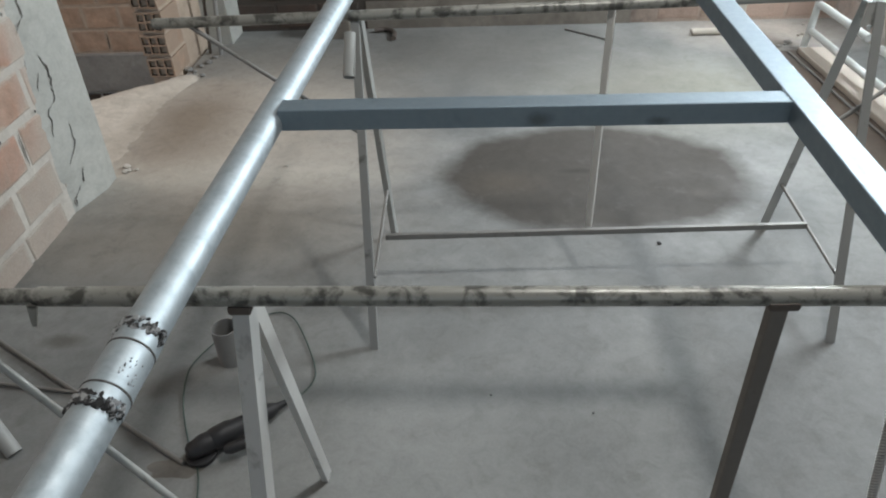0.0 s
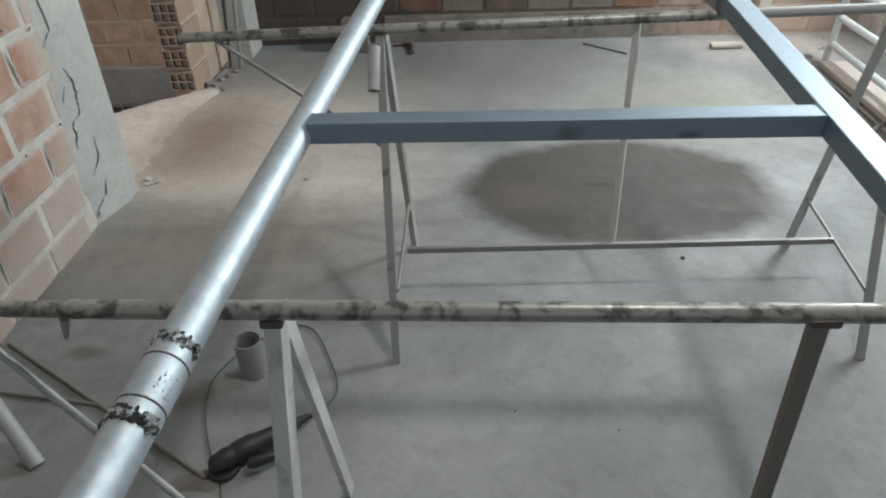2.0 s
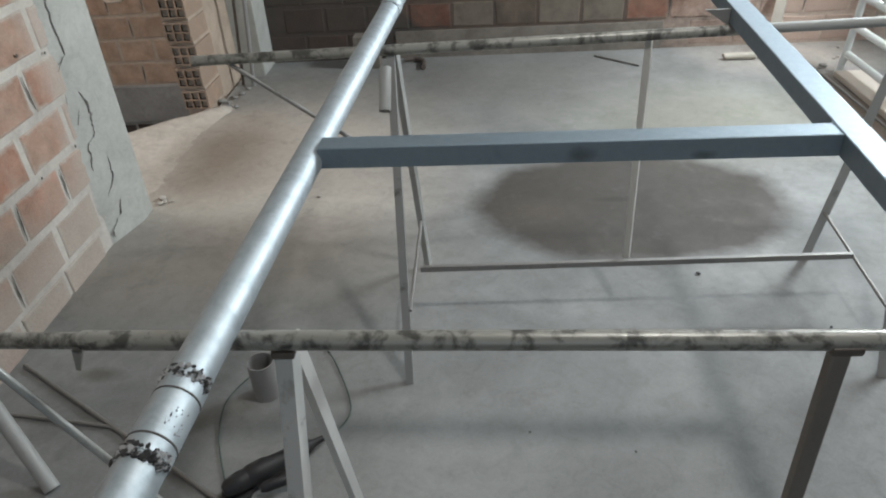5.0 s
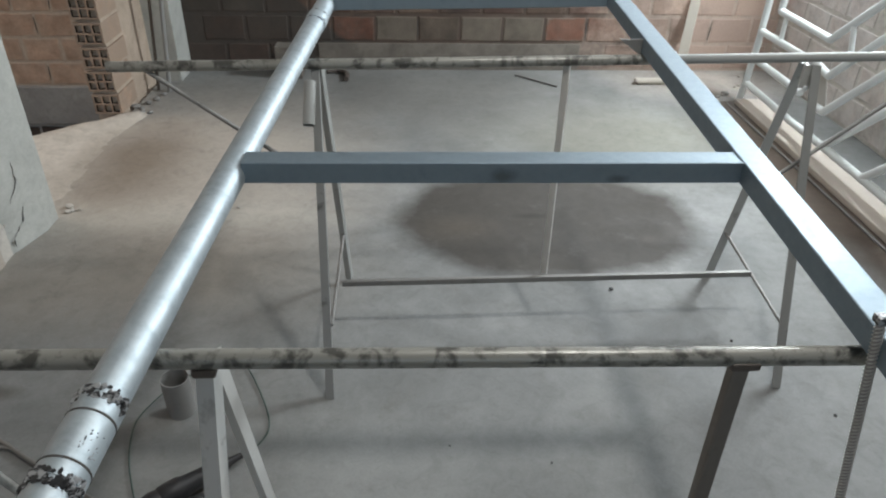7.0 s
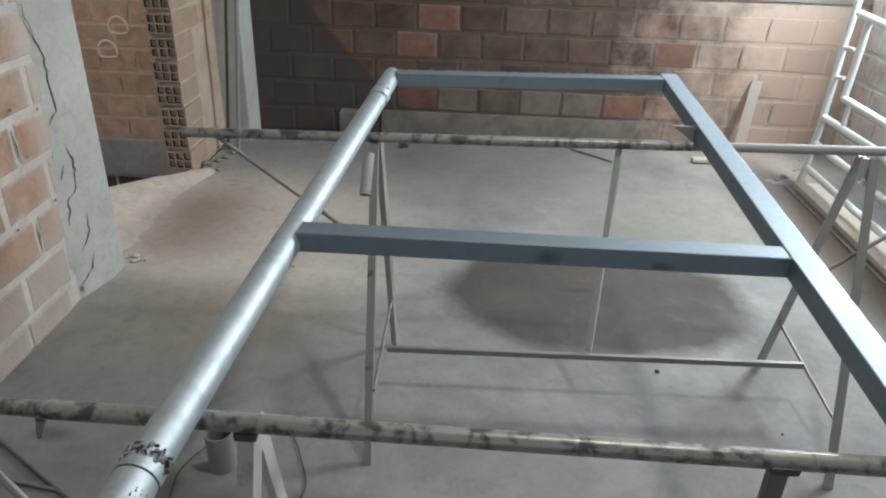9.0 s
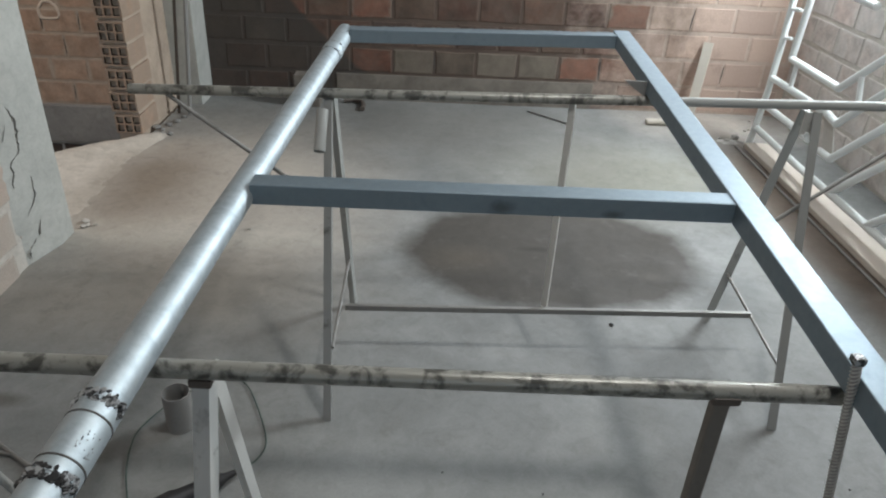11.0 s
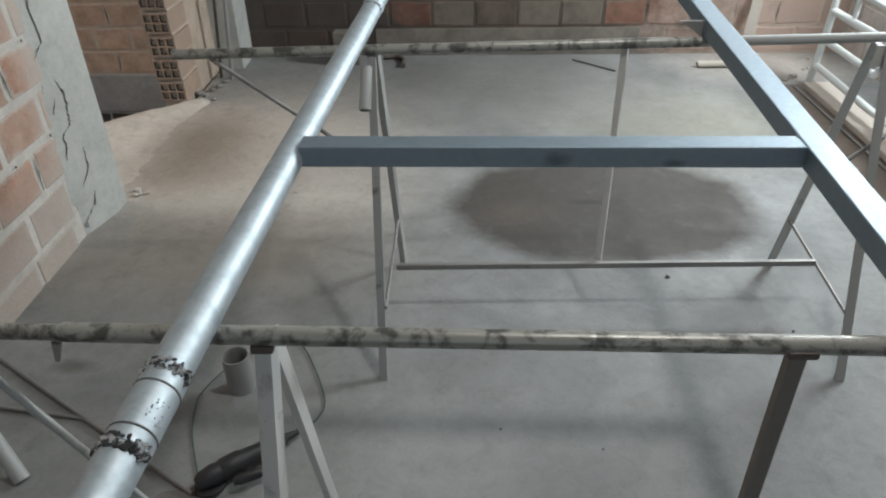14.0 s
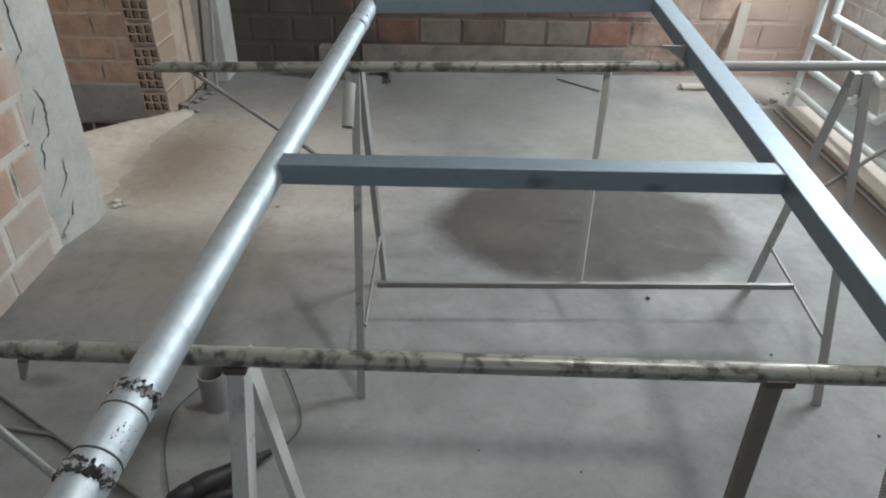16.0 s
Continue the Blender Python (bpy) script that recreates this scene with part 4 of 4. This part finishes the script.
def lay(parent, start, along_dir, facing, length, z0, rows, pitch_x, pitch_z, w, h, mat, seed, phase=0.0, skip=None, gaps=0.0, proud=0.005, pick=None):
    """Courses of bricks on a wall. start: the wall's corner; facing: degrees about z that turn -y to the wall's outside."""
    kinds = {}
    d = Vector(along_dir)
    rnd = random.Random(seed)
    for r in range(rows):
        s = phase + (0.5 * pitch_x if r % 2 else 0.0) - pitch_x
        while s < length:
            a, b = max(s, 0.0), min(s + w, length)
            s += pitch_x
            if b - a < 0.05:
                continue
            z = z0 + r * pitch_z + h / 2
            mid = Vector(start) + d * ((a + b) / 2)
            if skip and skip(mid.x, mid.y, z):
                continue
            own = pick(mid.x, z) if pick else mat
            key = (round(b - a, 3), rnd.randrange(4) if b - a > w - 0.01 else 0, own.name)
            if key not in kinds:
                kinds[key] = brick_mesh("brick", key[0], h, own, seed * 31 + len(kinds), proud)
            ob = new("brick", kinds[key])
            ob.parent = parent
            ob.matrix_basis = pose(mid.x, mid.y, z, rnd.uniform(-0.6, 0.6), rnd.uniform(-0.7, 0.7), facing)
            if gaps and b - a > w - 0.01 and rnd.random() < gaps:
                p = Vector(start) + d * (b + (pitch_x - w) / 2)
                slit = new("open_joint", slits[rnd.randrange(3)])
                slit.parent = parent
                slit.matrix_basis = pose(p.x, p.y, z, 0, rnd.uniform(-6, 6), facing)


PX, PZ = 0.2493, 0.1585


def back_brick(x, z):
    """The washed lower courses and the few clean red bricks of the back wall."""
    row = int((z - 0.014) / PZ)
    reds = ((1, 1.14), (3, -0.10), (4, -0.03), (3, 1.38))
    pales = ((1, 0.14), (1, 0.64), (1, 0.89))
    if any(r == row and abs(x - c) < 0.125 for r, c in reds):
        return BRICK_RED
    return BRICK_PALE if any(r == row and abs(x - c) < 0.125 for r, c in pales) else BRICK


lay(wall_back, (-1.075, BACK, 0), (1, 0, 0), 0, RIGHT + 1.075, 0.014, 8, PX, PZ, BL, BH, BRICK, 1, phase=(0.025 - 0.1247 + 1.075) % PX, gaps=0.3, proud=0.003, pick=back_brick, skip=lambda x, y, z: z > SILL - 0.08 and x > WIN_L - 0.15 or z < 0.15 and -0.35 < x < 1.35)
lay(wall_left, (LEFT, -1.6, 0), (0, 1, 0), 90, 2.395, 0.257 - 0.155, 8, 0.252, 0.155, 0.230, 0.130, BRICK_WARM, 2, phase=0.066, gaps=0.45, proud=0.003)
lay(wall_left, (LEFT, -1.6, 0), (0, 1, 0), 90, 2.31, -0.05, 1, 0.252, 0.155, BL, 0.135, BRICK_WARM, 6, phase=0.02)
lay(wall_right, (RIGHT, BACK - 0.003, 0), (0, -1, 0), -90, BACK - 0.2, 0.014, 8, PX, PZ, BL, BH, BRICK_GREY, 3, phase=0.03)
lay(wall_far, (-3.6, 3.5, 0), (1, 0, 0), 0, 2.23, -0.345, 8, 0.255, 0.166, BL, 0.150, BRICK_FAR, 4, phase=0.05, gaps=0.5, proud=0.003)
lay(wall_base, (-3.6, 3.5, 0), (1, 0, 0), 0, 2.23, -0.965, 2, 0.255, 0.16, BL, 0.14, BRICK, 5)
lay(stub, (STUB_X1 - 0.006, STUB_Y + 0.02, 0), (0, 1, 0), 90, 0.5, 0.01, 11, 0.25, 0.116, BL, 0.103, BRICK_FAR, 7, phase=0.1, proud=0.0025, skip=lambda x, y, z: z < 0.52 + 0.5 * (y - 2.0))


def holed_end(name, w, h, mat, seed):
    """The end of a hollow brick: three by two square holes with depth."""
    rnd = random.Random(seed)
    bm = bmesh.new()
    nx, nz, web = 3, 2, 0.0095
    hx, hz = (w - web * (nx + 1)) / nx, (h - web * (nz + 1)) / nz
    xs, zz = [-w / 2], [-h / 2]
    for k in range(nx):
        xs += [xs[-1] + web, xs[-1] + web + hx]
    xs.append(w / 2)
    for k in range(nz):
        zz += [zz[-1] + web, zz[-1] + web + hz]
    zz.append(h / 2)
    y0, y1 = -0.006, 0.22
    front = {(i, j): bm.verts.new((x + rnd.uniform(-0.0012, 0.0012), y0 + rnd.uniform(-0.001, 0.001), z + rnd.uniform(-0.0012, 0.0012))) for i, x in enumerate(xs) for j, z in enumerate(zz)}
    back = {(i, j): bm.verts.new((x, y1, z)) for i, x in enumerate(xs) for j, z in enumerate(zz)}
    for i in range(len(xs) - 1):
        for j in range(len(zz) - 1):
            f = [front[i, j], front[i + 1, j], front[i + 1, j + 1], front[i, j + 1]]
            b = [back[i, j], back[i + 1, j], back[i + 1, j + 1], back[i, j + 1]]
            if i % 2 and j % 2:
                for k in range(4):
                    bm.faces.new((f[k], f[(k + 1) % 4], b[(k + 1) % 4], b[k])).material_index = 1
                bm.faces.new(b).material_index = 1
            else:
                bm.faces.new(f)
    nxs, nzs = len(xs) - 1, len(zz) - 1
    for i in range(nxs):
        for j in (0, nzs):
            bm.faces.new((front[i, j], front[i + 1, j], back[i + 1, j], back[i, j]))
    for j in range(nzs):
        for i in (0, nxs):
            bm.faces.new((front[i, j], front[i, j + 1], back[i, j + 1], back[i, j]))
    bmesh.ops.recalc_face_normals(bm, faces=bm.faces)
    me = bpy.data.meshes.new(name)
    bm.to_mesh(me)
    bm.free()
    me.materials.append(mat)
    me.materials.append(CAVITY_SHADE)
    return me


ends = [holed_end("holed_brick", STUB_X1 - STUB_X0, 0.097, BRICK_END, 40 + k) for k in range(3)]
for k in range(14):
    ob = new("holed_brick", ends[k % 3])
    ob.parent = stub
    ob.matrix_basis = pose((STUB_X0 + STUB_X1) / 2 + random.Random(k).uniform(-0.004, 0.004), STUB_Y, 0.022 + 0.115 * k + 0.0485, 0, random.Random(k + 50).uniform(-0.8, 0.8), 0)
